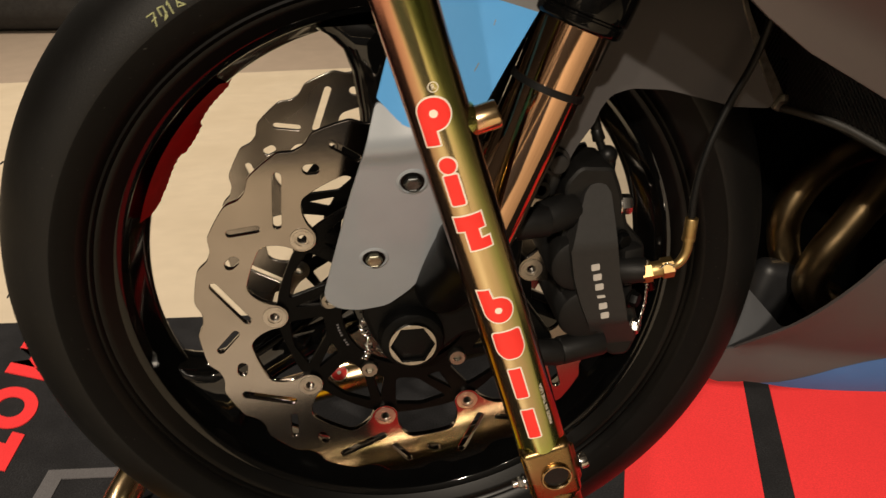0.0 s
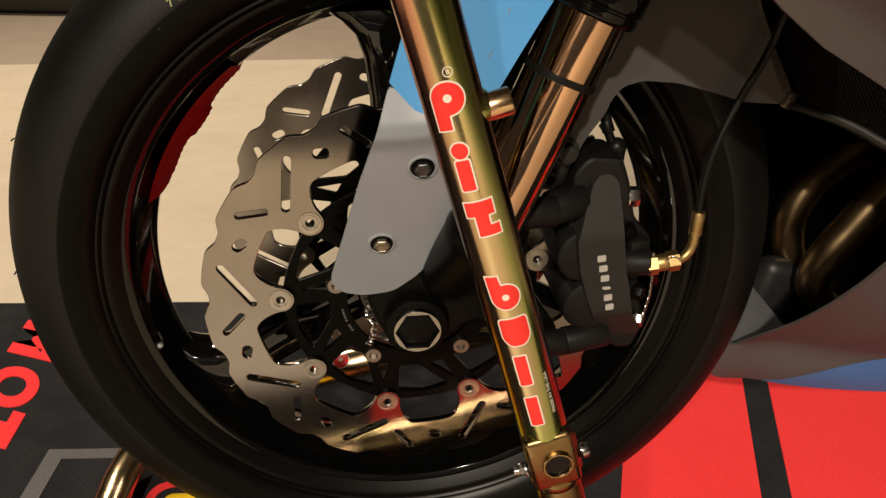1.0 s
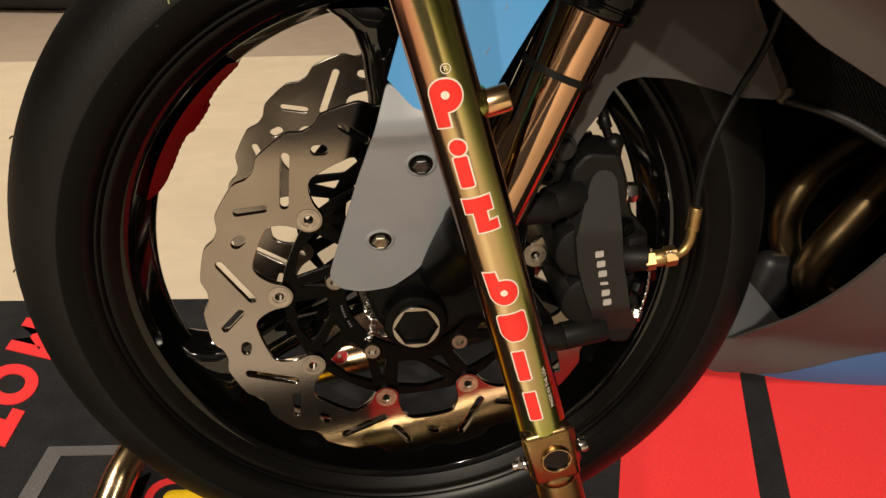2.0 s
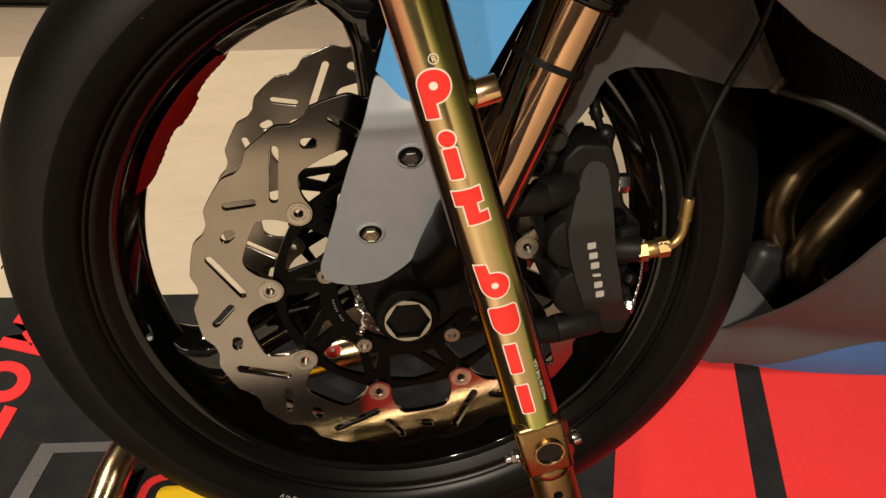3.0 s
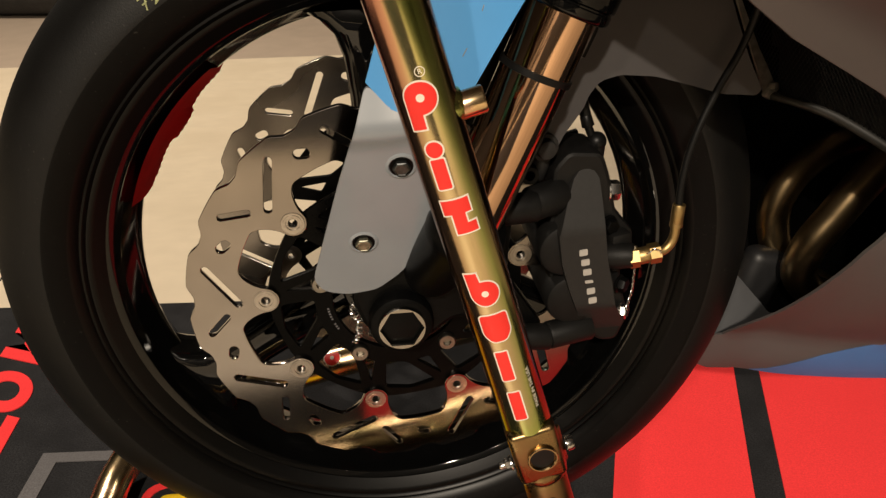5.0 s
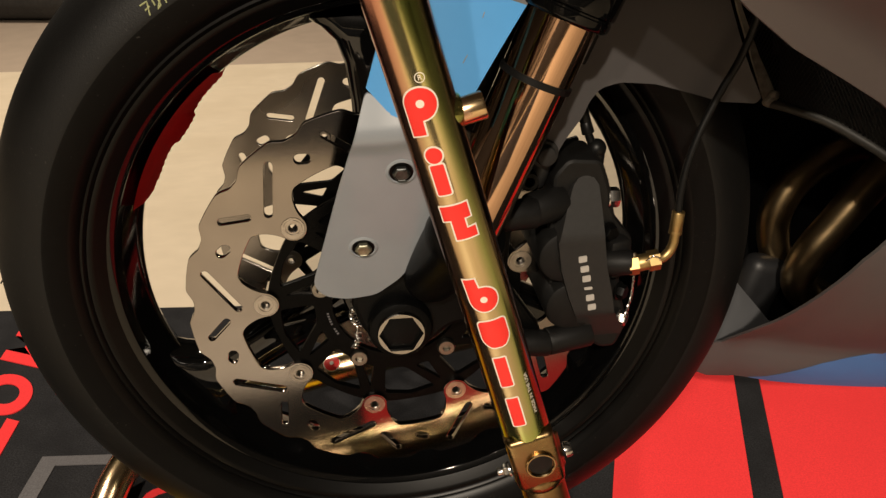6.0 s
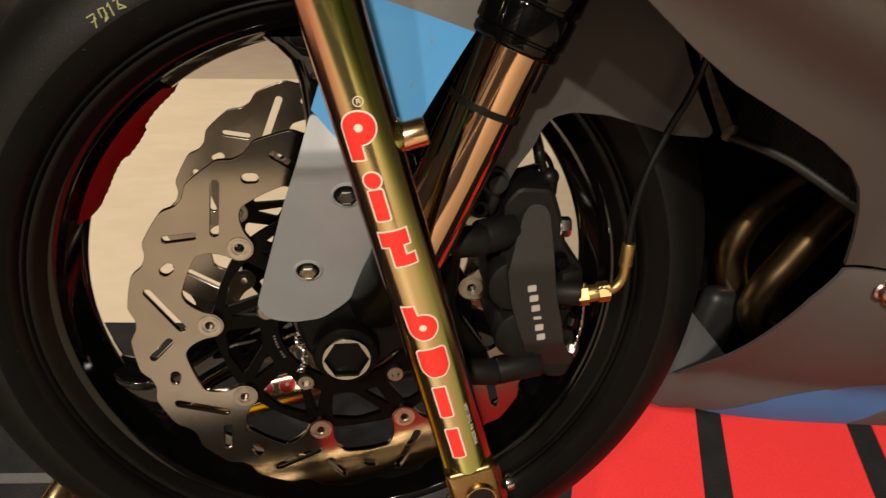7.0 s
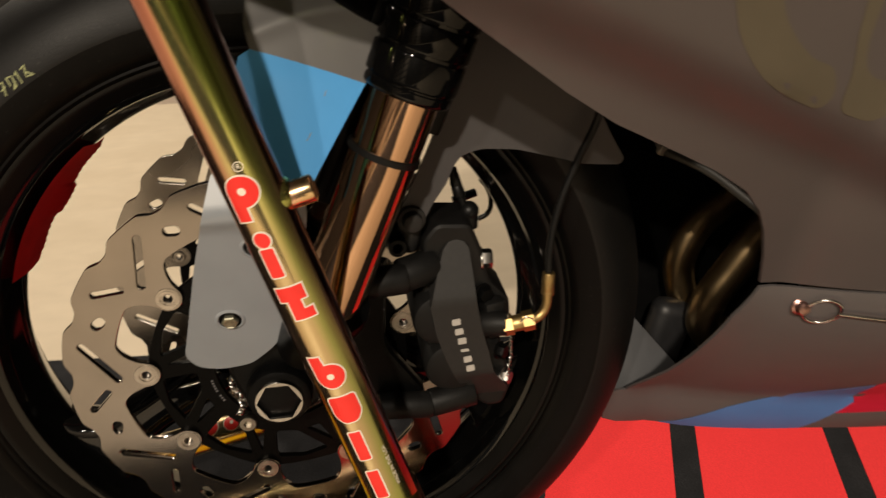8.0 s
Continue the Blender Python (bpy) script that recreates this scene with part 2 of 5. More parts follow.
RT = 0.0158       # radius of the stand's upright
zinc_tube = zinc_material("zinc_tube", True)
zinc_gold = zinc_material("zinc_gold", False)
zinc_copper = material("zinc_copper", (0.74, 0.54, 0.30), 0.26, metal=1.0, var=0.2, scale=90, second=(0.72, 0.38, 0.28), sfac=0.9, sscale=70)
zinc_bright = material("zinc_bright", (0.64, 0.53, 0.28), 0.2, metal=1.0, var=0.15, scale=60, second=(0.62, 0.39, 0.28), sfac=0.7, sscale=22)
zinc_green = material("zinc_green", (0.46, 0.56, 0.16), 0.22, metal=1.0, var=0.2, scale=200, second=(0.52, 0.40, 0.14), sfac=0.8, sscale=120, bump=0.5, bscale=700)
zinc_dark = material("zinc_dark", (0.24, 0.17, 0.075), 0.27, metal=1.0, var=0.2, scale=60, second=(0.25, 0.145, 0.07), sfac=0.8, sscale=40)


# ---- mesh helpers ----
def thing(name, label, category, group="", kind="", at=(0, 0, 0)):
    ob = new(name)
    ob.location = at
    return tagged(ob, label, category, group, kind)


def part(name, mesh, mat, parent=None, label="", smooth=True):
    """Links a mesh (or a bmesh, which it frees) as one object under its thing."""
    if isinstance(mesh, bmesh.types.BMesh):
        bm, mesh = mesh, bpy.data.meshes.new(name)
        bmesh.ops.recalc_face_normals(bm, faces=bm.faces)
        bm.to_mesh(mesh)
        bm.free()
    if smooth:
        mesh.shade_smooth()
        mesh.set_sharp_from_angle(angle=radians(35))
    if not mesh.materials:
        mesh.materials.append(mat)
    ob = new(name, mesh)
    if parent:
        ob.parent = parent
        ob.matrix_parent_inverse = Matrix.Translation(-parent_place(parent))
    return tagged(ob, label)


def parent_place(ob):
    return Vector(ob.location) if ob.data is None else Vector((0, 0, 0))


def basis(a, b):
    """Rotation whose z axis runs from a to b."""
    return (Vector(b) - Vector(a)).to_track_quat("Z", "Y").to_matrix().to_4x4()


def cyl(bm, a, b, r, r2=None, n=32, bevel=0.0):
    """A solid of revolution from a to b, with rounded ends."""
    r2 = r if r2 is None else r2
    h = (Vector(b) - Vector(a)).length
    prof = [(r, 0), (r2, h)]
    if bevel:
        prof = [(r - bevel, 0), (r - bevel * 0.3, bevel * 0.3), (r, bevel), (r2, h - bevel), (r2 - bevel * 0.3, h - bevel * 0.3), (r2 - bevel, h)]
    lathe(bm, prof, Matrix.Translation(a) @ basis(a, b), n, caps=True)


def lathe(bm, prof, m, n=32, caps=False, closed=False):
    """Turns a profile of (radius, height) about the z axis of m."""
    rings = []
    for r, h in prof:
        rings.append([bm.verts.new(m @ Vector((r * math.cos(k * math.tau / n), r * math.sin(k * math.tau / n), h))) for k in range(n)])
    pairs = list(zip(rings, rings[1:])) + ([(rings[-1], rings[0])] if closed else [])
    for a, b in pairs:
        for k in range(n):
            bm.faces.new((a[k], a[(k + 1) % n], b[(k + 1) % n], b[k]))
    if caps:
        bm.faces.new(rings[0][::-1])
        bm.faces.new(rings[-1])


def box(bm, size, m, bevel=0.002, seg=2):
    r = bmesh.ops.create_cube(bm, size=1.0, matrix=m @ Matrix.Diagonal((*size, 1)))
    if bevel:
        edges = list({e for v in r["verts"] for e in v.link_edges})
        bmesh.ops.bevel(bm, geom=edges, offset=bevel, segments=seg, affect="EDGES", profile=0.5)


def mesh_of_curve(cu):
    ob = new("temporary", cu)
    me = bpy.data.meshes.new_from_object(ob.evaluated_get(bpy.context.evaluated_depsgraph_get()))
    bpy.data.objects.remove(ob)
    bpy.data.curves.remove(cu)
    me.materials.clear()
    return me


def plate(loops, y0, y1, bevel=0.0):
    """A plate cut from closed (x, z) loops, even-odd, between the depths y0 < y1, with eased edges."""
    cu = bpy.data.curves.new("plate", "CURVE")
    cu.dimensions, cu.fill_mode = "2D", "BOTH"
    cu.extrude = (y1 - y0) / 2 - bevel
    cu.bevel_depth, cu.bevel_resolution, cu.offset = bevel, 1, -bevel
    for loop in loops:
        sp = cu.splines.new("POLY")
        sp.points.add(len(loop) - 1)
        for p, (x, z) in zip(sp.points, loop):
            p.co = (x, z, 0, 1)
        sp.use_cyclic_u = True
    me = mesh_of_curve(cu)
    me.transform(Matrix.Translation((0, (y0 + y1) / 2, 0)) @ pose(0, 0, 0, 90, 0, 0))
    return me


def add_mesh(bm, me):
    bm.from_mesh(me)
    bpy.data.meshes.remove(me)


def hose_mesh(points, r, n=6, res=10, smooth=True):
    """A round tube through points, glided."""
    cu = bpy.data.curves.new("hose", "CURVE")
    cu.dimensions, cu.bevel_depth, cu.bevel_resolution, cu.use_fill_caps = "3D", r, n, True
    if smooth:
        sp = cu.splines.new("BEZIER")
        sp.bezier_points.add(len(points) - 1)
        for bp, p in zip(sp.bezier_points, points):
            bp.co = p
            bp.handle_left_type = bp.handle_right_type = "AUTO"
        sp.resolution_u = res
    else:
        sp = cu.splines.new("POLY")
        sp.points.add(len(points) - 1)
        for q, p in zip(sp.points, points):
            q.co = (*p, 1)
    return mesh_of_curve(cu)


def rounded(points, r, seg=5):
    """A closed loop with its corners rounded to about r."""
    out, n = [], len(points)
    for k in range(n):
        p, a, b = Vector(points[k]), Vector(points[k - 1]), Vector(points[(k + 1) % n])
        da, db = (a - p), (b - p)
        q = min(r, da.length * 0.48, db.length * 0.48)
        s, e = p + da.normalized() * q, p + db.normalized() * q
        for i in range(seg + 1):
            t = i / seg
            out.append(tuple((1 - t) ** 2 * s + 2 * t * (1 - t) * p + t * t * e))
    return out


def sheet(outline, depth, step=0.012, thick=0.003, inside=0):
    """A moulded panel: the (x, z) outline cut into small cells, pushed to y = depth(x, z), with thickness."""
    bm = bmesh.new()
    f = bm.faces.new([bm.verts.new((x, 0, z)) for x, z in outline])
    xs, zs = [p[0] for p in outline], [p[1] for p in outline]
    for axis, lo, hi in ((0, min(xs), max(xs)), (2, min(zs), max(zs))):
        v = math.ceil(lo / step) * step
        while v < hi:
            co, no = [0, 0, 0], [0, 0, 0]
            co[axis], no[axis] = v, 1
            bmesh.ops.bisect_plane(bm, geom=bm.verts[:] + bm.edges[:] + bm.faces[:], plane_co=co, plane_no=no, dist=1e-5)
            v += step
    bmesh.ops.triangulate(bm, faces=[q for q in bm.faces if len(q.verts) > 4])
    for v in bm.verts:
        v.co.y = depth(v.co.x, v.co.z)
    bmesh.ops.recalc_face_normals(bm, faces=bm.faces)
    if sum(q.normal.y for q in bm.faces) > 0:
        bmesh.ops.reverse_faces(bm, faces=bm.faces)
    for v in bm.verts:
        v.normal_update()
    rim = [e for e in bm.edges if len(e.link_faces) == 1]
    back = {v: bm.verts.new(v.co + Vector((0, thick, 0))) for v in list(bm.verts)}
    for q in list(bm.faces):
        bm.faces.new([back[v] for v in reversed(q.verts)]).material_index = inside
    for e in rim:
        a, b = e.verts
        bm.faces.new((a, b, back[b], back[a]))
    return bm


def hex_bolt(bm, at, way, r, h, flange=0.0):
    """A hexagon head, domed a little, on a flange."""
    at, way = Vector(at), Vector(way).normalized()
    m = Matrix.Translation(at) @ basis((0, 0, 0), way)
    if flange:
        lathe(bm, [(flange, 0), (flange, 0.001), (r, 0.0016)], m, 24, caps=True)
    lathe(bm, [(r, 0.0005), (r, h * 0.8), (r * 0.85, h)], m, 6, caps=True)


def button_bolt(bm, at, way, r, h, socket):
    """A round head with a hexagon socket sunk into it."""
    m = Matrix.Translation(at) @ basis((0, 0, 0), way)
    n = 24

    def ring(rad, z, hexed=False):
        vs = []
        for k in range(n):
            a = k * math.tau / n
            q = rad * (math.cos(math.pi / 6) / math.cos((a % (math.pi / 3)) - math.pi / 6)) if hexed else rad
            vs.append(bm.verts.new(m @ Vector((q * math.cos(a), q * math.sin(a), z))))
        return vs

    rings = [ring(r, 0), ring(r, h * 0.6), ring(r * 0.85, h), ring(socket, h, True), ring(socket, h * 0.2, True)]
    for a, b in zip(rings, rings[1:]):
        for k in range(n):
            bm.faces.new((a[k], a[(k + 1) % n], b[(k + 1) % n], b[k]))
    bm.faces.new(rings[-1])


AXLE = 0.38       # height of the axle
MID = 0.074       # depth of the wheel's middle plane
TO_WHEEL = Matrix.Translation((0, 0, AXLE)) @ pose(0, 0, 0, -90, 0, 0)   # z of the turned profile runs along +y


def polar(r, deg):
    return (r * math.cos(radians(deg)), AXLE + r * math.sin(radians(deg)))


# ---- room ----
def room():
    bm = bmesh.new()
    box(bm, (9, 6.38, 0.1), pose(0, -0.81, -0.05), 0)
    tagged(part("floor", bm, floor_cream, smooth=False), "pale cream polished floor with faint streaks", "floor", kind="structure")
    bm = bmesh.new()
    box(bm, (9, 2.61, 0.1), pose(0, 3.69, -0.053), 0)
    tagged(part("floor_strip", bm, floor_tan, smooth=False), "duller tan stretch of floor towards the far wall", "floor", kind="structure")
    south = None
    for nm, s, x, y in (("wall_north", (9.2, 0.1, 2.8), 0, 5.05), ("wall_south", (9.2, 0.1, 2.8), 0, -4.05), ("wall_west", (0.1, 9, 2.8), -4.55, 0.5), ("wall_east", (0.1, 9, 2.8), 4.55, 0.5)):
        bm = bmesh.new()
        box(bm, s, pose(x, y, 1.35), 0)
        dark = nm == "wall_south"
        wall = tagged(part(nm, bm, wall_paint if nm == "wall_east" else wall_dark, smooth=False), "dark wall with pale panels added for reflections" if dark else "plain painted wall", "wall", kind="structure")
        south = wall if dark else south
    # Unseen panels, added so that the fork and tubes have bands to reflect.
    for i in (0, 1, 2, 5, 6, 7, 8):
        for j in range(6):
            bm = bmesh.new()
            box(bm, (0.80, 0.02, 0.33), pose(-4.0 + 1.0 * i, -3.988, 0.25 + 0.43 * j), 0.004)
            part("reflection_panel", bm, panel_pale if i < 3 else panel_paint, south, smooth=False)
    bm = bmesh.new()
    box(bm, (9.2, 9.2, 0.1), pose(0, 0.5, 2.75), 0)
    tagged(part("ceiling", bm, ceiling_paint, smooth=False), "plain dark ceiling", "ceiling", kind="structure")


room()


# ---- printed mats ----
def loop_plate(loops, z0, z1):
    me = plate(loops, -z1, -z0)
    me.transform(pose(0, 0, 0, -90, 0, 0))
    return me


def line_x(y, x0, y0):
    """x at y on a print edge that leans 70 degrees and passes (x0, y0)."""
    return x0 + (y - y0) / math.tan(radians(69.7))


def mats():
    mat = thing("floor_mat", "black pile floor mat printed with red, grey and yellow shapes", "mat", at=(0, 0, 0))
    far = lambda x: 0.636 - 0.085 * (x + 0.25)
    part("base_mat", loop_plate([rounded([(-1.3, far(-1.3) - 1.04), (1.5, far(1.5) - 1.04), (1.5, far(1.5)), (-1.3, far(-1.3))], 0.03)], 0.0005, 0.006), mat_black, mat)
    bands = [(0.262, 0.434), (0.4715, 0.657), (0.6945, 0.88), (0.92, 1.1)]
    for a, b in bands:
        lo, hi = -0.10, 0.48
        part("red_stripe", loop_plate([[(line_x(lo, a, 0.165), lo), (line_x(lo, b, 0.165), lo), (line_x(hi, b, 0.165), hi), (line_x(hi, a, 0.165), hi)]], 0.0055, 0.0075), mat_red, mat)
    part("grey_line", loop_plate([[(-0.462, 0.02), (-0.443, 0.292), (-0.1, 0.266), (-0.1, 0.249), (-0.422, 0.274), (-0.440, 0.02)]], 0.0055, 0.0075), mat_grey, mat)
    ring = rounded([(-0.31, -0.05), (-0.302, 0.222), (-0.05, 0.204), (-0.05, -0.05)], 0.03)
    ring2 = rounded([(-0.300, -0.04), (-0.2925, 0.213), (-0.06, 0.196), (-0.06, -0.04)], 0.025)
    part("red_outline", loop_plate([ring, ring2], 0.0055, 0.0075), mat_red, mat)
    part("red_border", loop_plate([[(-0.035, -0.410), (0.36, -0.44), (0.36, -0.31), (-0.035, -0.285)]], 0.0055, 0.0075), mat_red, mat)
    part("yellow_panel", loop_plate([rounded([(-0.288, -0.03), (-0.281, 0.2), (-0.07, 0.183), (-0.07, -0.03)], 0.012)], 0.0055, 0.0075), mat_yellow, mat)
    # red capitals, read from the far edge towards the near left
    for ch, x, y, wide in (("M", -0.546, 0.550, 1.22), ("O", -0.543, 0.434, 1.08), ("T", -0.540, 0.352, 1.05)):
        cu = bpy.data.curves.new("capital", "FONT")
        cu.body, cu.size, cu.extrude, cu.offset, cu.align_x, cu.align_y = ch, 0.097, 0.001, 0.0052, "CENTER", "CENTER"
        me = mesh_of_curve(cu)
        slant = Matrix(((1, 0.46, 0, 0), (0, 1, 0, 0), (0, 0, 1, 0), (0, 0, 0, 1)))
        me.transform(pose(x, y, 0.0066, 0, 0, -90) @ slant @ Matrix.Diagonal((wide, 1, 1, 1)))
        part("capital", me, mat_red, mat)
    return mat



# An unseen dark mat, added to darken the front floor in mirrored surfaces.
def runner():
    mat = thing("reflection_mat", "unseen charcoal mat added to darken reflections of the floor", "mat", at=(-0.8, -2.4, 0))
    part("pile", loop_plate([rounded([(-4.3, -3.7), (0.34, -3.7), (0.34, -1.38), (-4.3, -1.38)], 0.03)], 0.0005, 0.006), mat_black, mat)
    for x in (-4.28, 0.32):
        part("binding", loop_plate([[(x - 0.02, -3.67), (x + 0.02, -3.67), (x + 0.02, -1.41), (x - 0.02, -1.41)]], 0.0055, 0.0075), mat_grey, mat)


mats()
runner()


# ---- motorcycle ----
bike = thing("motorcycle", "grey and blue race motorcycle, front wheel lifted on a stand", "motorcycle", at=(0, MID, AXLE))


def tyre_profile():
    """(radius, depth) from the near bead over the tread to the far bead."""
    bead = [(0.219, 0.034), (0.2265, 0.0285), (0.2292, 0.0268), (0.2310, 0.0266), (0.2318, 0.0252), (0.2335, 0.0240), (0.2352, 0.0243), (0.2362, 0.0229), (0.242, 0.0190), (0.249, 0.0158), (0.2545, 0.0138), (0.2577, 0.0129)]
    tread = []
    for k in range(1, 25):
        t = k / 24 * math.pi / 2
        tread.append((0.2577 + 0.0473 * math.sin(t), 0.068 - 0.0551 * math.cos(t)))
    half = bead + tread
    return half + [(r, 2 * MID - y) for r, y in reversed(half)]


def wheel():
    rim = bmesh.new()
    inner = [(0.2285, 0.0290), (0.2305, 0.0300), (0.2300, 0.0318), (0.2285, 0.0325), (0.2202, 0.0346), (0.2192, 0.0351), (0.2145, 0.0370), (0.2138, 0.0377), (0.2135, 0.0388), (0.2122, 0.0480), (0.2115, 0.0500),
             (0.2050, 0.0650), (0.2028, 0.0690), (0.2017, 0.0730), (0.2015, 0.0742), (0.2018, 0.0750), (0.2035, 0.0790), (0.2068, 0.0870), (0.2122, 0.1000), (0.2165, 0.1080), (0.2220, 0.1120), (0.2295, 0.1155), (0.2285, 0.1190)]
    outer = [(0.2262, 0.1185), (0.2245, 0.1150), (0.2205, 0.1090), (0.2160, 0.1010), (0.2105, 0.0870), (0.2062, 0.0765), (0.2060, 0.0725), (0.2110, 0.0610), (0.2155, 0.0490), (0.2190, 0.0400), (0.2245, 0.0360), (0.2265, 0.0340)]
    lathe(rim, inner + outer, TO_WHEEL, 128, closed=True)
    me = bpy.data.meshes.new("front_wheel")
    bmesh.ops.recalc_face_normals(rim, faces=rim.faces)
    for f in rim.faces:
        c = f.calc_center_median()
        f.material_index = 1 if math.hypot(c.x, c.z - AXLE) < 0.2138 else 0
    rim.to_mesh(me)
    rim.free()
    me.materials.append(gloss_black)
    me.materials.append(barrel_black)
    ob = part("front_wheel", me, gloss_black, bike, "gloss black cast three-spoke wheel")
    bm = bmesh.new()
    lathe(bm, tyre_profile(), TO_WHEEL, 160)
    me = bpy.data.meshes.new("tyre")
    bmesh.ops.recalc_face_normals(bm, faces=bm.faces)
    for f in bm.faces:
        c = f.calc_center_median()
        d = math.hypot(c.x, c.z - AXLE)
        f.material_index = 2 if d < 0.2425 else 1 if d < 0.25745 else 0
    bm.to_mesh(me)
    bm.free()
    me.materials.append(tyre_rubber)
    me.materials.append(sidewall_rubber)
    me.materials.append(bead_rubber)
    part("tyre", me, tyre_rubber, ob, "black slick racing tyre with smooth sidewalls")
    # hub and spokes
    bm = bmesh.new()
    lathe(bm, [(0.024, 0.02), (0.041, 0.02), (0.043, 0.023), (0.043, 0.04), (0.036, 0.05), (0.036, 0.098), (0.043, 0.108), (0.043, 0.128), (0.024, 0.128)], TO_WHEEL, 48, closed=True)
    part("hub", bm, gloss_black, ob)
    for a in (93, 213, 333):
        bm = bmesh.new()
        stations = [(0.030, 0.026, 0.028), (0.06, 0.023, 0.026), (0.10, 0.020, 0.022), (0.14, 0.019, 0.020), (0.17, 0.021, 0.020), (0.186, 0.026, 0.021), (0.197, 0.036, 0.0225), (0.2032, 0.046, 0.020)]
        prev = None
        for r, w, d in stations:
            ring = []
            for k in range(20):
                t = k * math.tau / 20
                cx, cy = math.cos(t), math.sin(t)
                sx, sy = math.copysign(abs(cx) ** 0.55, cx) * w, math.copysign(abs(cy) ** 0.55, cy) * d
                q = Matrix.Rotation(-radians(a), 4, "Y") @ Vector((r, sy, sx))
                ring.append(bm.verts.new(q + Vector((0, MID, AXLE))))
            if prev:
                for k in range(20):
                    bm.faces.new((prev[k], prev[(k + 1) % 20], ring[(k + 1) % 20], ring[k]))
            prev = ring
        part("spoke", bm, gloss_black, ob)
    # torn red tape inside the rim barrel
    bm = bmesh.new()
    n, rows = 72, []
    for k in range(n + 1):
        a = 126.6 + 35.7 * k / n
        torn = 0.0012 * (0.5 + 0.5 * math.sin(k * 0.2 + 1.0)) + (0.0014 if 26 < k < 44 else 0) + 0.0002 * math.sin(k * 1.7)
        torn *= min(1, k / 4, (n - k) / 2)
        lift = 0.0052 * math.sin(math.pi * min(1, k / n * 1.08)) ** 0.7 if k < n * 0.92 else 0.0
        rows.append([bm.verts.new((polar(r, a)[0], y, polar(r, a)[1])) for r, y in ((0.2060, 0.0530), (0.2040, 0.0610), (0.2019, 0.0690), (0.2009 - lift * 0.4, 0.077), (0.2003 - lift * 0.7 - torn, 0.085), (0.2002 - lift - torn * 1.4, 0.093))])
    for p, q in zip(rows, rows[1:]):
        for i in range(5):
            bm.faces.new((p[i], p[i + 1], q[i + 1], q[i]))
    part("rim_tape", bm, rim_tape, ob, "red tape on the rim")
    return ob


wheel_ob = wheel()


def rotor_loops(first, sense):
    """Outer wave, scalloped inner edge, slots and holes of a wave disc; bobbins at first + 40 k degrees."""
    outer, inner = [], []
    for k in range(720):
        a = k * 0.5
        q = (a - first) % 20
        d = abs(q - 10)
        r = 0.1553 if d < 4.2 else 0.1553 - 0.0052 * (0.5 - 0.5 * math.cos(math.pi * min(1, (d - 4.2) / 5.0)))
        outer.append(polar(r, a))
        q = (a - first + 20) % 40 - 20
        d = abs(q)
        if d < 6.0:
            r = 0.099 - math.sqrt(max(0.0, 0.0106 ** 2 - (0.099 * math.sin(radians(d))) ** 2))
        else:
            r = 0.0995 + 0.0200 * math.sin(math.pi / 2 * min(1, (d - 6.0) / 7.0)) ** 0.7
        inner.append(polar(r, a))
    loops = [outer, inner]

    def slot(r0, a0, r1, a1, w):
        p, q = Vector(polar(r0, a0)), Vector(polar(r1, a1))
        u = (q - p).normalized()
        v = Vector((-u.y, u.x))
        out = []
        for c0, s in ((q, 1), (p, -1)):
            for k in range(9):
                t = math.pi * k / 8 - math.pi / 2
                out.append(tuple(c0 + (u * math.cos(t) * s + v * math.sin(t) * s) * w))
        loops.append(out)

    for k in range(9):
        b = first + 40 * k
        slot(0.1425, b - 10.8 * sense, 0.1185, b + 0.9 * sense, 0.0030)
        slot(0.1285, b + 6.1 * sense, 0.1425, b + 11.2 * sense, 0.0026)
        slot(0.1325, b + 19.2 * sense, 0.1345, b + 20.9 * sense, 0.0036)
        loops.append([(polar(0.099, b)[0] + 0.005 * math.cos(t * math.tau / 16), polar(0.099, b)[1] + 0.005 * math.sin(t * math.tau / 16)) for t in range(16)])
    return loops


def carrier_loops(first, sense):
    """A polygon rim from bobbin to bobbin, a ring at the hub and slanting arms between them."""
    outer = [polar(0.0965 + 0.0008 * math.cos(radians(9 * (k * 4 - first))), k * 4) for k in range(90)]
    loops = [outer, [polar(0.0495, k * 5) for k in range(72)]]
    for k in range(9):
        b = first + 40 * k
        q = lambda r, d: polar(r, b + d * sense)
        loops.append(rounded([q(0.0885, 4.5), q(0.0905, 18), q(0.0885, 31.5), q(0.0640, 17.5), q(0.0632, 2.5)], 0.0035))
        loops.append(rounded([q(0.0840, 36.0), q(0.0636, 34.0), q(0.0636, 24.5)], 0.002))
    return loops


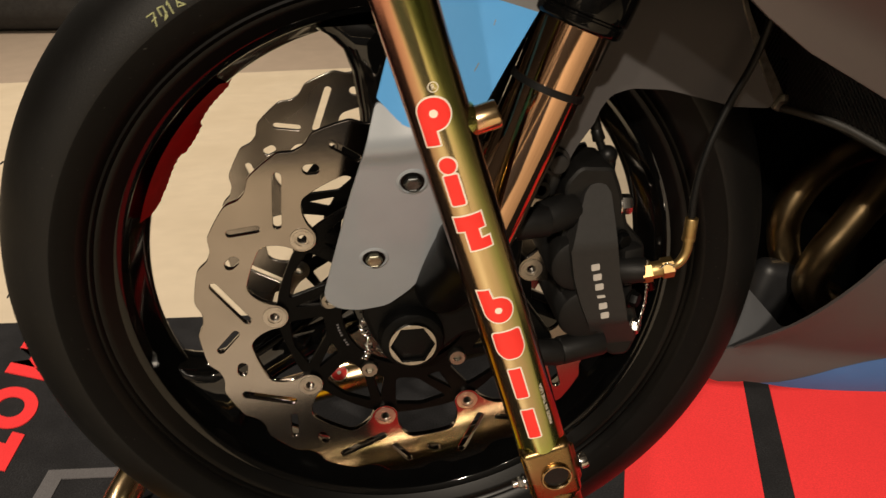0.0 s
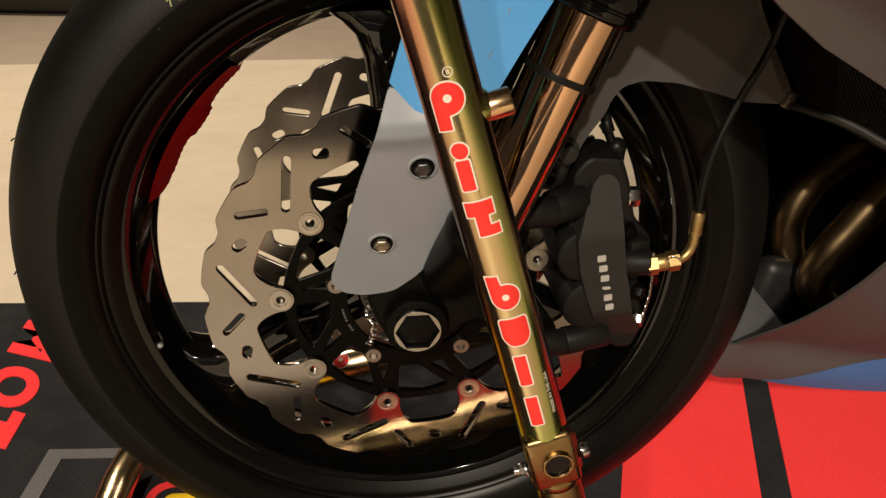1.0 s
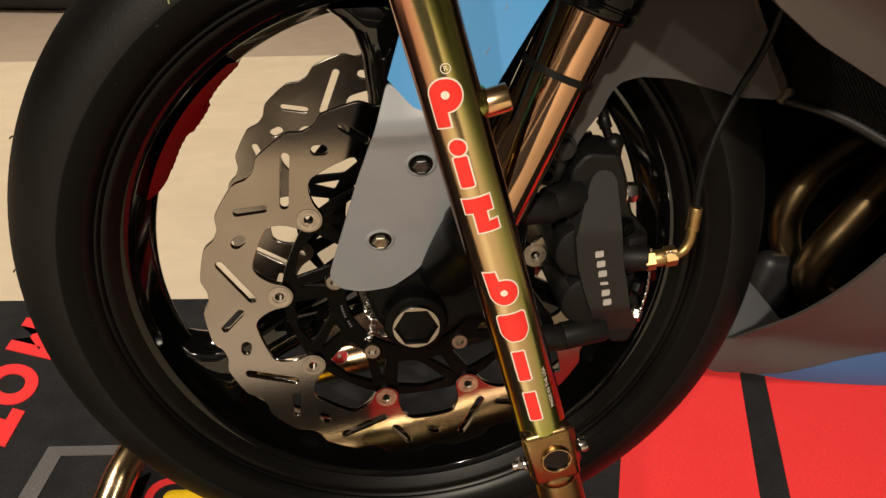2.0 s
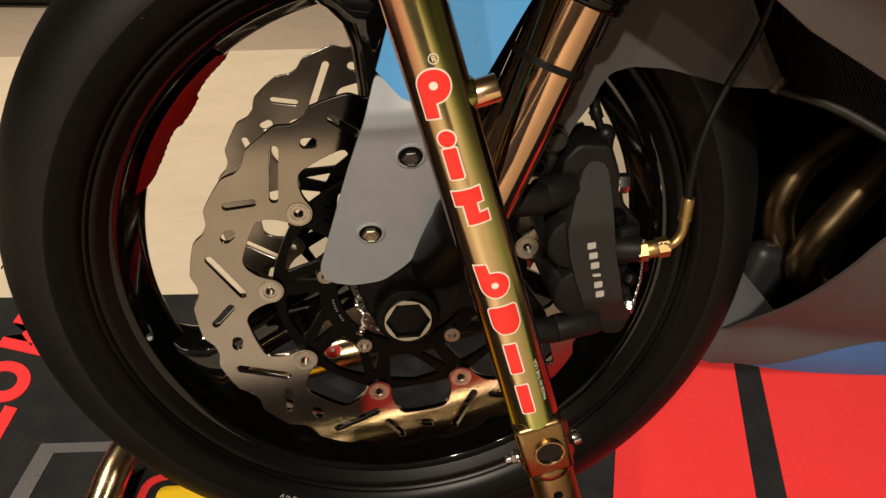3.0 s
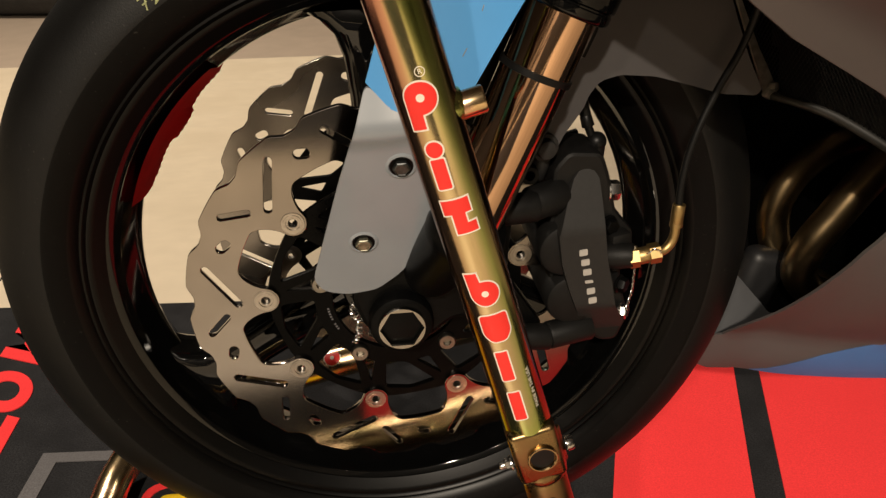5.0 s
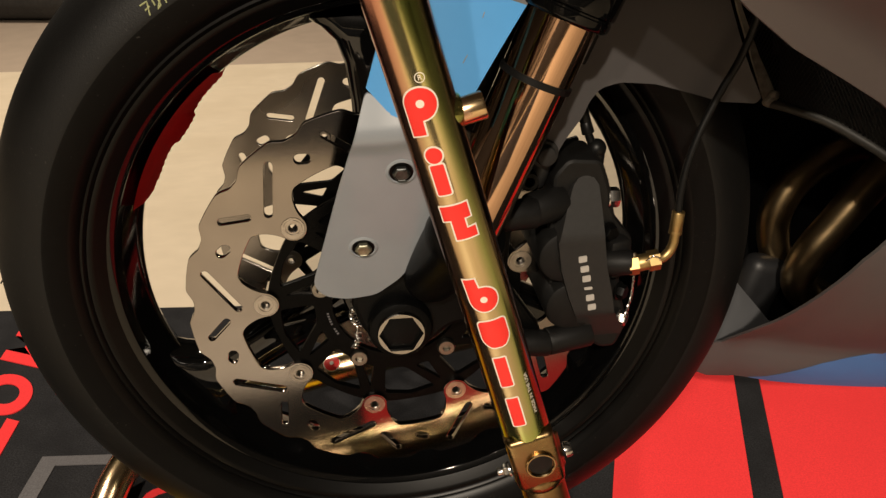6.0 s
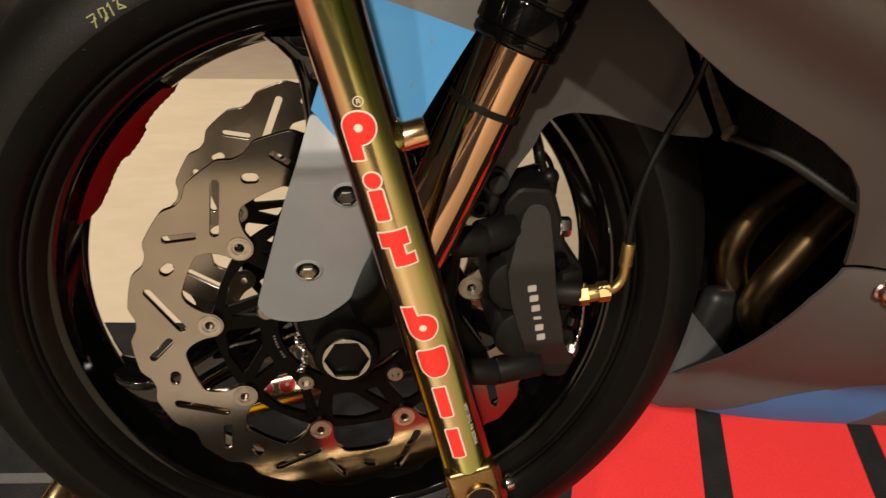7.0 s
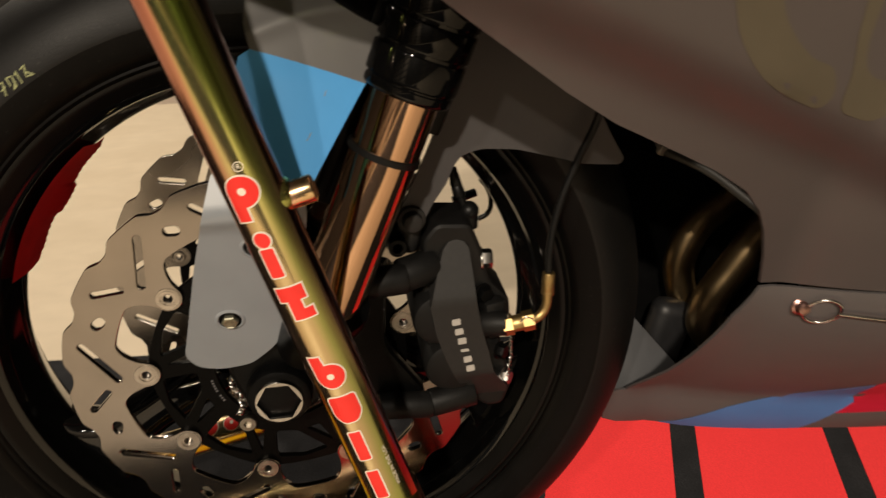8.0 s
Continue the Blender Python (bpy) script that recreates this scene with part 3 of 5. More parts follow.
def brake_disc(name, y, first, sense, steel, label):
    disc = part(name, plate(rotor_loops(first, sense), y - 0.0025, y + 0.0025, 0.0004), steel, wheel_ob, label)
    part("disc_carrier", plate(carrier_loops(first, sense), y + (0.0010 if y < MID else -0.0018), y + (0.0060 if y < MID else 0.0018), 0.0004), carrier_black, wheel_ob, "black disc carrier with spider arms")
    side = -1 if y < MID else 1
    for k in range(9):
        x, z = polar(0.0985, first + 40 * k)
        bm = bmesh.new()
        m = Matrix.Translation((x, y, z)) @ pose(0, 0, 0, 90 if side < 0 else -90, 0, 0)
        lathe(bm, [(0.0030, -0.004), (0.0030, 0.0020), (0.0036, 0.0026), (0.0050, 0.0026), (0.0052, 0.0034), (0.0066, 0.0034), (0.0067, 0.0030), (0.0083, 0.0030), (0.0085, 0.0027), (0.0085, 0.0024), (0.0047, -0.004)], m, 32, closed=True)
        part("bobbin", bm, bobbin_steel, wheel_ob, "round steel bobbin washer")
    for k in range(5):
        x, z = polar(0.0590, 237.6 + 72 * k)
        bm = bmesh.new()
        button_bolt(bm, (x, y - side * 0.0010, z), (0, side, 0), 0.0072, 0.004, 0.0034)
        part("disc_bolt", bm, disc_bolt_steel, wheel_ob, "round disc bolt with a hexagon socket")


for k in range(9):
    a = 188.5 + 2.6 * k
    if k != 5:
        bar = plate([[polar(0.0532, a), polar(0.0548, a), polar(0.0548, a + 1.3), polar(0.0532, a + 1.3)]], 0.0007, 0.0012)
        part("etched_bar", bar, mat_grey, wheel_ob, "tiny pale etched mark")
brake_disc("brake_disc", 0.0, 17.3, 1, disc_steel, "scalloped steel wave brake disc with slots")
brake_disc("brake_disc", 2 * MID, 1.7, 1, far_steel, "scalloped steel wave brake disc on the far side")


# fork legs: gold inner tube, gloss black outer tube, cast bottom
def fork_axis(z):
    return 0.0060 + 0.415 * (z - AXLE)


def fork_leg(y, near):
    at = lambda z: Vector((fork_axis(z), y, z))
    part("fork_tube", (lambda bm: (cyl(bm, at(0.466), at(0.70), 0.0213, n=64), bm)[1])(bmesh.new()), fork_gold, bike, "mirror-finished copper-gold fork tube")
    bm = bmesh.new()
    m = Matrix.Translation(at(0.600)) @ basis(at(0.600), at(0.7))
    steps = [(r, g + d) for g in (0.027, 0.045, 0.064, 0.083) for r, d in ((0.0280, -0.0024), (0.0277, -0.0015), (0.0264, -0.0011), (0.0264, 0.0008), (0.0277, 0.0012), (0.0280, 0.0021))]
    lathe(bm, [(0.0216, 0.0), (0.0250, 0.0), (0.0262, 0.0006), (0.0270, 0.0018), (0.0272, 0.0030), (0.0272, 0.0060), (0.0266, 0.0068), (0.0266, 0.0076), (0.0278, 0.0086), (0.0280, 0.0096), (0.0280, 0.0104)] + steps + [(0.0280, 0.339), (0.0280, 0.34), (0.0216, 0.34)], m, 48, closed=True)
    part("fork_outer_tube", bm, fork_black, bike, "gloss black stepped fork outer tube with a dust seal")
    bm = bmesh.new()
    m = Matrix.Translation(at(0.566)) @ basis(at(0.566), at(0.7))
    lathe(bm, [(0.0213, -0.0022), (0.0227, -0.0019), (0.0227, 0.0019), (0.0213, 0.0022)], m, 40, closed=True)
    box(bm, (0.009, 0.007, 0.010), m @ pose(0.0235, -0.004, 0), 0.0015)
    part("fork_tie", bm, hose_black, bike, "black tie round the fork tube")
    s = 1 if near else -1
    bm = bmesh.new()
    low = Vector((0.018, y + 0.034 * s, 0.412))
    m = Matrix.Translation(low) @ basis(low, at(0.462))
    length = (at(0.462) - low).length
    lathe(bm, [(0.012, 0), (0.0165, 0.003), (0.0195, 0.01), (0.0245, length - 0.004), (0.0258, length), (0.0258, length + 0.012), (0.0245, length + 0.0145), (0.0214, length + 0.0150)], m, 48, caps=True)
    part("fork_leg_end", bm, cast_black, bike, "black cast fork leg end")
    bm = bmesh.new()
    lo, hi = sorted((y + 0.0215 * s, y + 0.046 * s))
    cyl(bm, (0, lo, AXLE), (0, hi, AXLE), 0.0235, n=48, bevel=0.005)
    part("axle_clamp", bm, cast_black, bike, "black cast axle clamp")
    foot = rounded([(-0.036, 0.402), (-0.0265, 0.372), (0.0, 0.3525), (0.018, 0.358), (0.042, 0.378), (0.066, 0.368), (0.098, 0.349), (0.108, 0.362), (0.078, 0.408), (0.082, 0.470), (0.050, 0.488), (0.012, 0.460), (-0.012, 0.430)], 0.010)
    lo, hi = sorted((y + 0.0335 * s, y + 0.050 * s))
    part("fork_bottom", plate([foot], lo, hi, 0.004), cast_black, bike, "black cast fork bottom with caliper lugs")
    return at


near_leg = fork_leg(-0.0655, True)
bm = bmesh.new()
ga, gb = near_leg(0.532) + Vector((-0.027, 0.018, 0)), near_leg(0.70) + Vector((-0.027, 0.018, 0))
box(bm, (0.016, 0.012, (gb - ga).length), Matrix.Translation((ga + gb) / 2) @ basis(ga, gb) @ pose(0, 0, 0, 0, 0, 0), 0.002)
part("fork_guard", bm, satin_black, bike, "black guard strip along the fork")
bm = bmesh.new()
ga, gb = near_leg(0.569) + Vector((0.0285, 0.026, 0)), near_leg(0.70) + Vector((0.0285, 0.026, 0))
box(bm, (0.017, 0.012, (gb - ga).length), Matrix.Translation((ga + gb) / 2) @ basis(ga, gb), 0.002)
part("fork_guard", bm, satin_black, bike, "black guard strip along the fork")
fork_leg(2 * MID + 0.0655, False)


def axle_end():
    bm = bmesh.new()
    m = Matrix.Translation((0, -0.0080, AXLE)) @ pose(0, 0, 0, 90, 0, 0)
    n = 48

    def ring(r, h, hexed=False):
        vs = []
        for k in range(n):
            a = k * math.tau / n
            q = r * (math.cos(math.pi / 6) / math.cos((a % (math.pi / 3)) - math.pi / 6)) if hexed else r
            vs.append(bm.verts.new(m @ Vector((q * math.cos(a), q * math.sin(a), h))))
        return vs

    rings = [ring(0.0172, -0.04), ring(0.0172, 0.038), ring(0.0166, 0.0395), ring(0.0159, 0.0395, True), ring(0.0155, 0.038, True), ring(0.0155, 0.004, True)]
    for a, b in zip(rings, rings[1:]):
        for k in range(n):
            f = bm.faces.new((a[k], a[(k + 1) % n], b[(k + 1) % n], b[k]))
            f.material_index = 1 if b is rings[-1] else 0
    bm.faces.new(rings[-1]).material_index = 1
    ob = part("axle", bm, axle_steel, bike, "steel axle end with a large hexagon socket")
    # Socket walls are coloured near-black to hold the shade of the recess.
    ob.data.materials.append(shade_black)


axle_end()


def cover_depth(x, z):
    if z > 0.449:
        return -0.048 + (z - 0.449) * 0.5
    return -0.048 + max(0.0, 0.387 - z) * 0.6


def caliper():
    bm = bmesh.new()
    body = rounded([(0.108, 0.488), (0.118, 0.500), (0.142, 0.498), (0.149, 0.480), (0.156, 0.452), (0.170, 0.437), (0.171, 0.420), (0.163, 0.408), (0.167, 0.388), (0.174, 0.364), (0.166, 0.343), (0.152, 0.343), (0.134, 0.362), (0.112, 0.392), (0.106, 0.424), (0.108, 0.455)], 0.005)
    add_mesh(bm, plate([body], -0.029, 0.014, 0.003))
    for x, z, r in ((0.1185, 0.430, 0.0205), (0.1260, 0.389, 0.0205)):
        cyl(bm, (x, -0.041, z), (x, 0.03, z), r, r, 40, 0.004)
    cal = part("brake_caliper", bm, cast_grey, bike, "black four-piston brake caliper with safety wire")
    cover = [(0.110, 0.4455), (0.117, 0.468), (0.122, 0.4815), (0.126, 0.486), (0.1315, 0.4875), (0.137, 0.4855), (0.1400, 0.481), (0.1412, 0.467), (0.1425, 0.447), (0.146, 0.425), (0.151, 0.406), (0.155, 0.387), (0.168, 0.364), (0.169, 0.347), (0.159, 0.340), (0.142, 0.357), (0.132, 0.371), (0.120, 0.402), (0.1135, 0.423)]
    part("caliper_cover", sheet(cover, cover_depth, 0.004, 0.018), caliper_grey, cal, "matt dark grey caliper face")
    # raised makers mark as plain bars
    for k in range(6):
        t = k / 5
        x, z = 0.1275 + 0.0098 * t, 0.4325 - 0.0395 * t
        w = 0.0016 if k == 3 else 0.0036
        bm = bmesh.new()
        add_mesh(bm, plate([rounded([(x - 0.0030, z + w * 0.6), (x + 0.0029, z + w * 0.8), (x + 0.0034, z - w * 0.55), (x - 0.0025, z - w * 0.75)], 0.001)], -0.0486, -0.0478))
        part("mark_bar", bm, paint_silver, cal, "small silver bar")
    # mount arms with collars
    for a, b, r in (((0.058, -0.044, 0.466), (0.095, -0.040, 0.4665), 0.0108), ((0.091, -0.036, 0.4662), (0.116, -0.026, 0.468), 0.0122), ((0.070, -0.040, 0.362), (0.110, -0.040, 0.359), 0.0100), ((0.108, -0.040, 0.3600), (0.142, -0.034, 0.362), 0.0105)):
        bm = bmesh.new()
        cyl(bm, a, b, r, r, 32, 0.0015)
        part("mount_arm", bm, cast_grey, cal)
    bm = bmesh.new()
    cyl(bm, (0.148, -0.038, 0.4235), (0.1655, -0.0455, 0.4260), 0.0098, 0.0088, 28, 0.001)
    box(bm, (0.016, 0.020, 0.030), Matrix.Translation((0.1570, -0.030, 0.4255)) @ pose(0, 0, 0, 0, -4, 12), 0.003)
    part("inlet_boss", bm, cast_grey, cal)
    for x, y, z, r, way in ((0.1500, -0.022, 0.4670, 0.0074, (1, -0.12, 0.02)), (0.1500, -0.0300, 0.4440, 0.0062, (0.35, -0.93, 0.0)), (0.1655, -0.030, 0.371, 0.0060, (0.8, -0.6, 0)), (0.1610, -0.034, 0.397, 0.0058, (0.7, -0.7, 0))):
        bm = bmesh.new()
        hex_bolt(bm, (x, y, z), way, r, 0.0085 if z > 0.46 else 0.0065, r * 1.2)
        part("caliper_bolt", bm, bright_steel if z not in (0.397, 0.444) else satin_black, cal, "steel caliper bolt")
    bm = bmesh.new()
    bmesh.ops.create_uvsphere(bm, u_segments=24, v_segments=14, radius=0.0072, matrix=pose(0.1455, -0.002, 0.4965))
    cyl(bm, (0.1455, -0.002, 0.484), (0.1455, -0.002, 0.4965), 0.0062, 0.0066, 24)
    cyl(bm, (0.1420, -0.001, 0.5005), (0.1392, 0.0, 0.5075), 0.0030, 0.0030, 20)
    cyl(bm, (0.1394, 0.0, 0.5070), (0.1372, 0.002, 0.5150), 0.0046, 0.0042, 20, 0.0008)
    cyl(bm, (0.1373, 0.002, 0.5145), (0.1345, 0.004, 0.5285), 0.0042, 0.0030, 20, 0.0012)
    part("bleed_nipple", bm, hose_black, cal, "black rubber bleed nipple cap")
    # the far caliper's bleed stub and breather hose, seen past the rim
    bm = bmesh.new()
    cyl(bm, (0.158, 0.1555, 0.4410), (0.181, 0.1586, 0.4465), 0.0042, 0.0040, 18, 0.001)
    part("bleed_nipple", bm, hose_black, cal, "black rubber stub of the far caliper")
    part("breather_hose", hose_mesh([(0.181, 0.150, 0.4225), (0.1905, 0.150, 0.4280), (0.1935, 0.150, 0.4400), (0.1905, 0.151, 0.4525), (0.184, 0.152, 0.462)], 0.0024, 4, 8), hose_black, cal, "thin black hose of the far caliper")
    return cal


caliper()


def brake_hose():
    bm = bmesh.new()
    cyl(bm, (0.162, -0.046, 0.4248), (0.1685, -0.047, 0.4261), 0.0078, n=6)
    cyl(bm, (0.168, -0.047, 0.4260), (0.1765, -0.0475, 0.4276), 0.0060, n=24, bevel=0.0006)
    cyl(bm, (0.1755, -0.0475, 0.4275), (0.1830, -0.048, 0.4288), 0.0074, n=6)
    add_mesh(bm, hose_mesh([(0.181, -0.048, 0.4283), (0.1875, -0.047, 0.4305), (0.1922, -0.046, 0.4370), (0.1935, -0.0455, 0.450)], 0.0034))
    cyl(bm, (0.1933, -0.0455, 0.4465), (0.1937, -0.045, 0.4505), 0.0046, n=24, bevel=0.0006)
    cyl(bm, (0.1934, -0.0455, 0.4495), (0.1939, -0.045, 0.4640), 0.0044, n=24, bevel=0.0008)
    hose = part("brake_hose", hose_mesh([(0.1937, -0.045, 0.460), (0.1943, -0.043, 0.480), (0.1995, -0.040, 0.507), (0.2120, -0.037, 0.540), (0.2235, -0.038, 0.568), (0.2285, -0.042, 0.597), (0.232, -0.052, 0.65), (0.235, -0.06, 0.70)], 0.0025), hose_black, bike, "black braided brake hose")
    part("hose_fitting", bm, brass, hose, "gold banjo fitting and elbow")


brake_hose()


# front fender: flared lower flap, blue wedge, arch over the tyre
FLAP_BOLTS = ((-0.0233, 0.4531), (0.0021, 0.5128))


def flap_depth(x, z):
    """The flap leans outwards up to a rounded crease, then falls back."""
    c = z - 0.533 - 4.0 * max(0.0, x + 0.012) ** 2
    y = -0.0515 - 0.333 * (min(z, z - c) - 0.453) + 0.018 * max(0, x + 0.004 + 0.35 * (min(z, 0.535) - 0.47))
    k = max(0.0, c + 0.010)
    y -= 0.0022 * min(1.0, k / 0.010) ** 2
    if c > 0:
        b = min(c, 0.012)
        y += -0.42 * b + 0.5 * (0.92 / 0.012) * b * b + 0.46 * max(0.0, c - 0.012) - 0.2 * max(0.0, z - 0.61)
    return y


def fender():
    grey = [(-0.059, 0.421), (-0.052, 0.409), (-0.036, 0.405), (-0.016, 0.408), (0.001, 0.423), (0.013, 0.442), (0.0225, 0.470), (0.031, 0.508), (0.035, 0.536), (0.034, 0.5455), (0.012, 0.5440), (-0.0035, 0.5505), (-0.0165, 0.5645), (-0.037, 0.500)]
    ob = part("front_fender", sheet(rounded(grey, 0.006, 4), flap_depth, 0.0022, inside=1), fender_grey, bike, "grey fender with a blue wedge, bolted to the fork")
    ob.data.materials.append(shade_black)
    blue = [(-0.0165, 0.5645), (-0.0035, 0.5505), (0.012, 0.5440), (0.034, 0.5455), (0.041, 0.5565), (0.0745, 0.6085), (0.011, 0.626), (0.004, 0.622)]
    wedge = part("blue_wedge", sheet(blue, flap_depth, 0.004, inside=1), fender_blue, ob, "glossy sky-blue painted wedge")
    wedge.data.materials.append(shade_black)
    for x0, z0, x1, z1 in ((0.0390, 0.5775, 0.0418, 0.5818), (0.051, 0.601, 0.0522, 0.604)):
        bm = bmesh.new()
        cyl(bm, (x0, flap_depth(x0, z0) - 0.0001, z0), (x1, flap_depth(x1, z1) - 0.0001, z1), 0.00028, n=5)
        part("scratch", bm, chalk_white, ob, "small pale scratch")
    top = [(0.011, 0.626), (0.0745, 0.6085), (0.0870, 0.6370), (0.0730, 0.6440), (0.0580, 0.6530), (0.0400, 0.6600), (0.0120, 0.6620), (0.0085, 0.640)]

    def side_depth(x, z):
        q = z - (0.6345 + 0.42 * (x - 0.012) - 3.0 * (x - 0.012) ** 2)
        return flap_depth(x, z) - 0.0016 * math.exp(-(q / 0.0065) ** 2) + 0.3 * max(0.0, q)

    part("fender_side", sheet(top, side_depth, 0.0022), fender_side_shaded, ob)
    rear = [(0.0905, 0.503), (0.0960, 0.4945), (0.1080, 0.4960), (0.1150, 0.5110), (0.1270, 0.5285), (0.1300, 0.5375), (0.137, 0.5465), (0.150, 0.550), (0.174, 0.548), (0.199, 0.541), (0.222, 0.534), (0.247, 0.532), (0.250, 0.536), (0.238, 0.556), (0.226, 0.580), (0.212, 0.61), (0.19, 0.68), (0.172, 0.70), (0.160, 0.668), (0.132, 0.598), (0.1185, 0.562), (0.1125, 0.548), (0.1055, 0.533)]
    part("fender_rear", sheet(rounded(rear, 0.004, 3), lambda x, z: -0.025 + 0.12 * max(0, z - 0.60), 0.012), fender_shaded, ob)
    # crown over the tyre
    bm = bmesh.new()
    prev = None
    for k in range(40):
        a = 54 + 49 * k / 39
        ring = []
        for j in range(15):
            t = -1 + 2 * j / 14
            r = 0.332 - 0.035 * abs(t) ** 3
            x, z = polar(r, a)
            ring.append(bm.verts.new((x, MID + 0.098 * math.sin(t * math.pi / 2), z)))
        if prev:
            for j in range(14):
                bm.faces.new((prev[j], prev[j + 1], ring[j + 1], ring[j]))
        prev = ring
    crown = part("fender_crown", bm, fender_shaded, ob)
    mod = crown.modifiers.new("thickness", "SOLIDIFY")
    mod.thickness = 0.003
    for x, z in FLAP_BOLTS:
        bm = bmesh.new()
        m = Matrix.Translation((x, flap_depth(x, z), z)) @ pose(0, 0, 0, 108, 0, 0)
        lathe(bm, [(0.0074, -0.001), (0.0074, 0.0004), (0.0080, 0.0010), (0.0088, 0.0009), (0.0104, -0.0004)], m, 40)
        part("bolt_seat", bm, fender_grey, ob, "moulded grey ring round the bolt")
        # Black ring paints the shade in the gap round the bolt head.
        bm = bmesh.new()
        lathe(bm, [(0.0030, -0.001), (0.0030, 0.0005), (0.0073, 0.0005), (0.0073, -0.001)], m, 32, closed=True)
        part("washer", bm, satin_black, ob, "black ring for the shaded gap round the bolt head")
        bm = bmesh.new()
        lathe(bm, [(0.0055, 0.0004), (0.0055, 0.0030), (0.0049, 0.0037), (0.0043, 0.0039), (0.0040, 0.0036), (0.0020, 0.0035)], m, 6, caps=True)
        part("fender_bolt", bm, plated_bolt if z < 0.5 else bolt_steel, ob, "hexagon bolt")
    bm = bmesh.new()
    cyl(bm, (0.1005, -0.010, 0.5035), (0.1015, -0.0285, 0.5035), 0.0098, n=28, bevel=0.0012)
    cyl(bm, (0.1015, -0.027, 0.5035), (0.1020, -0.0345, 0.5035), 0.0072, 0.0066, 28, 0.0012)
    cyl(bm, (0.0985, -0.012, 0.4780), (0.1010, -0.018, 0.4960), 0.0085, n=20, bevel=0.001)
    part("fender_stay", bm, caliper_grey, ob, "dark grey fender stay with a domed bolt")
    bm = bmesh.new()
    lathe(bm, [(0.0030, 0.0), (0.0036, 0.004), (0.0062, 0.004), (0.0066, 0.0), (0.0066, -0.014), (0.0030, -0.014)], Matrix.Translation((0.0905, -0.031, 0.4865)) @ pose(0, 0, 0, 90, 0, 0), 28, closed=True)
    part("fender_stay", bm, cast_black, ob, "black hollow lug")
    return ob


fender()


# fairing: side panel, belly pan, radiator, headers
def flare(x):
    return 0.06 * (1 - math.exp(-max(0, x - 0.34) / 0.12))


def belly_depth(x, z):
    if z <= 0.28:
        return 0.055 + 0.3 * (0.28 - z) + 7.0 * max(0.0, 0.252 - z) ** 2 - flare(x)
    t = min(1.0, (z - 0.28) / 0.1815)
    return 0.055 - 0.1434 * (1 - (1 - t) ** 1.4) - flare(x)


def upper_depth(x, z):
    q = z - (0.649 - 0.465 * (x - 0.164))
    k = min(1.0, max(0.0, (q + 0.019) / 0.038))
    fold = -0.019 * k * k * (3 - 2 * k) + 0.12 * max(0.0, q - 0.022)
    return -0.087 - 0.35 * max(0, z - 0.463) - flare(x) + fold


def mirrored(bm):
    """The same panel on the far side of the wheel's plane."""
    for v in bm.verts:
        v.co.y = 2 * MID - v.co.y
    bmesh.ops.reverse_faces(bm, faces=bm.faces)
    return bm


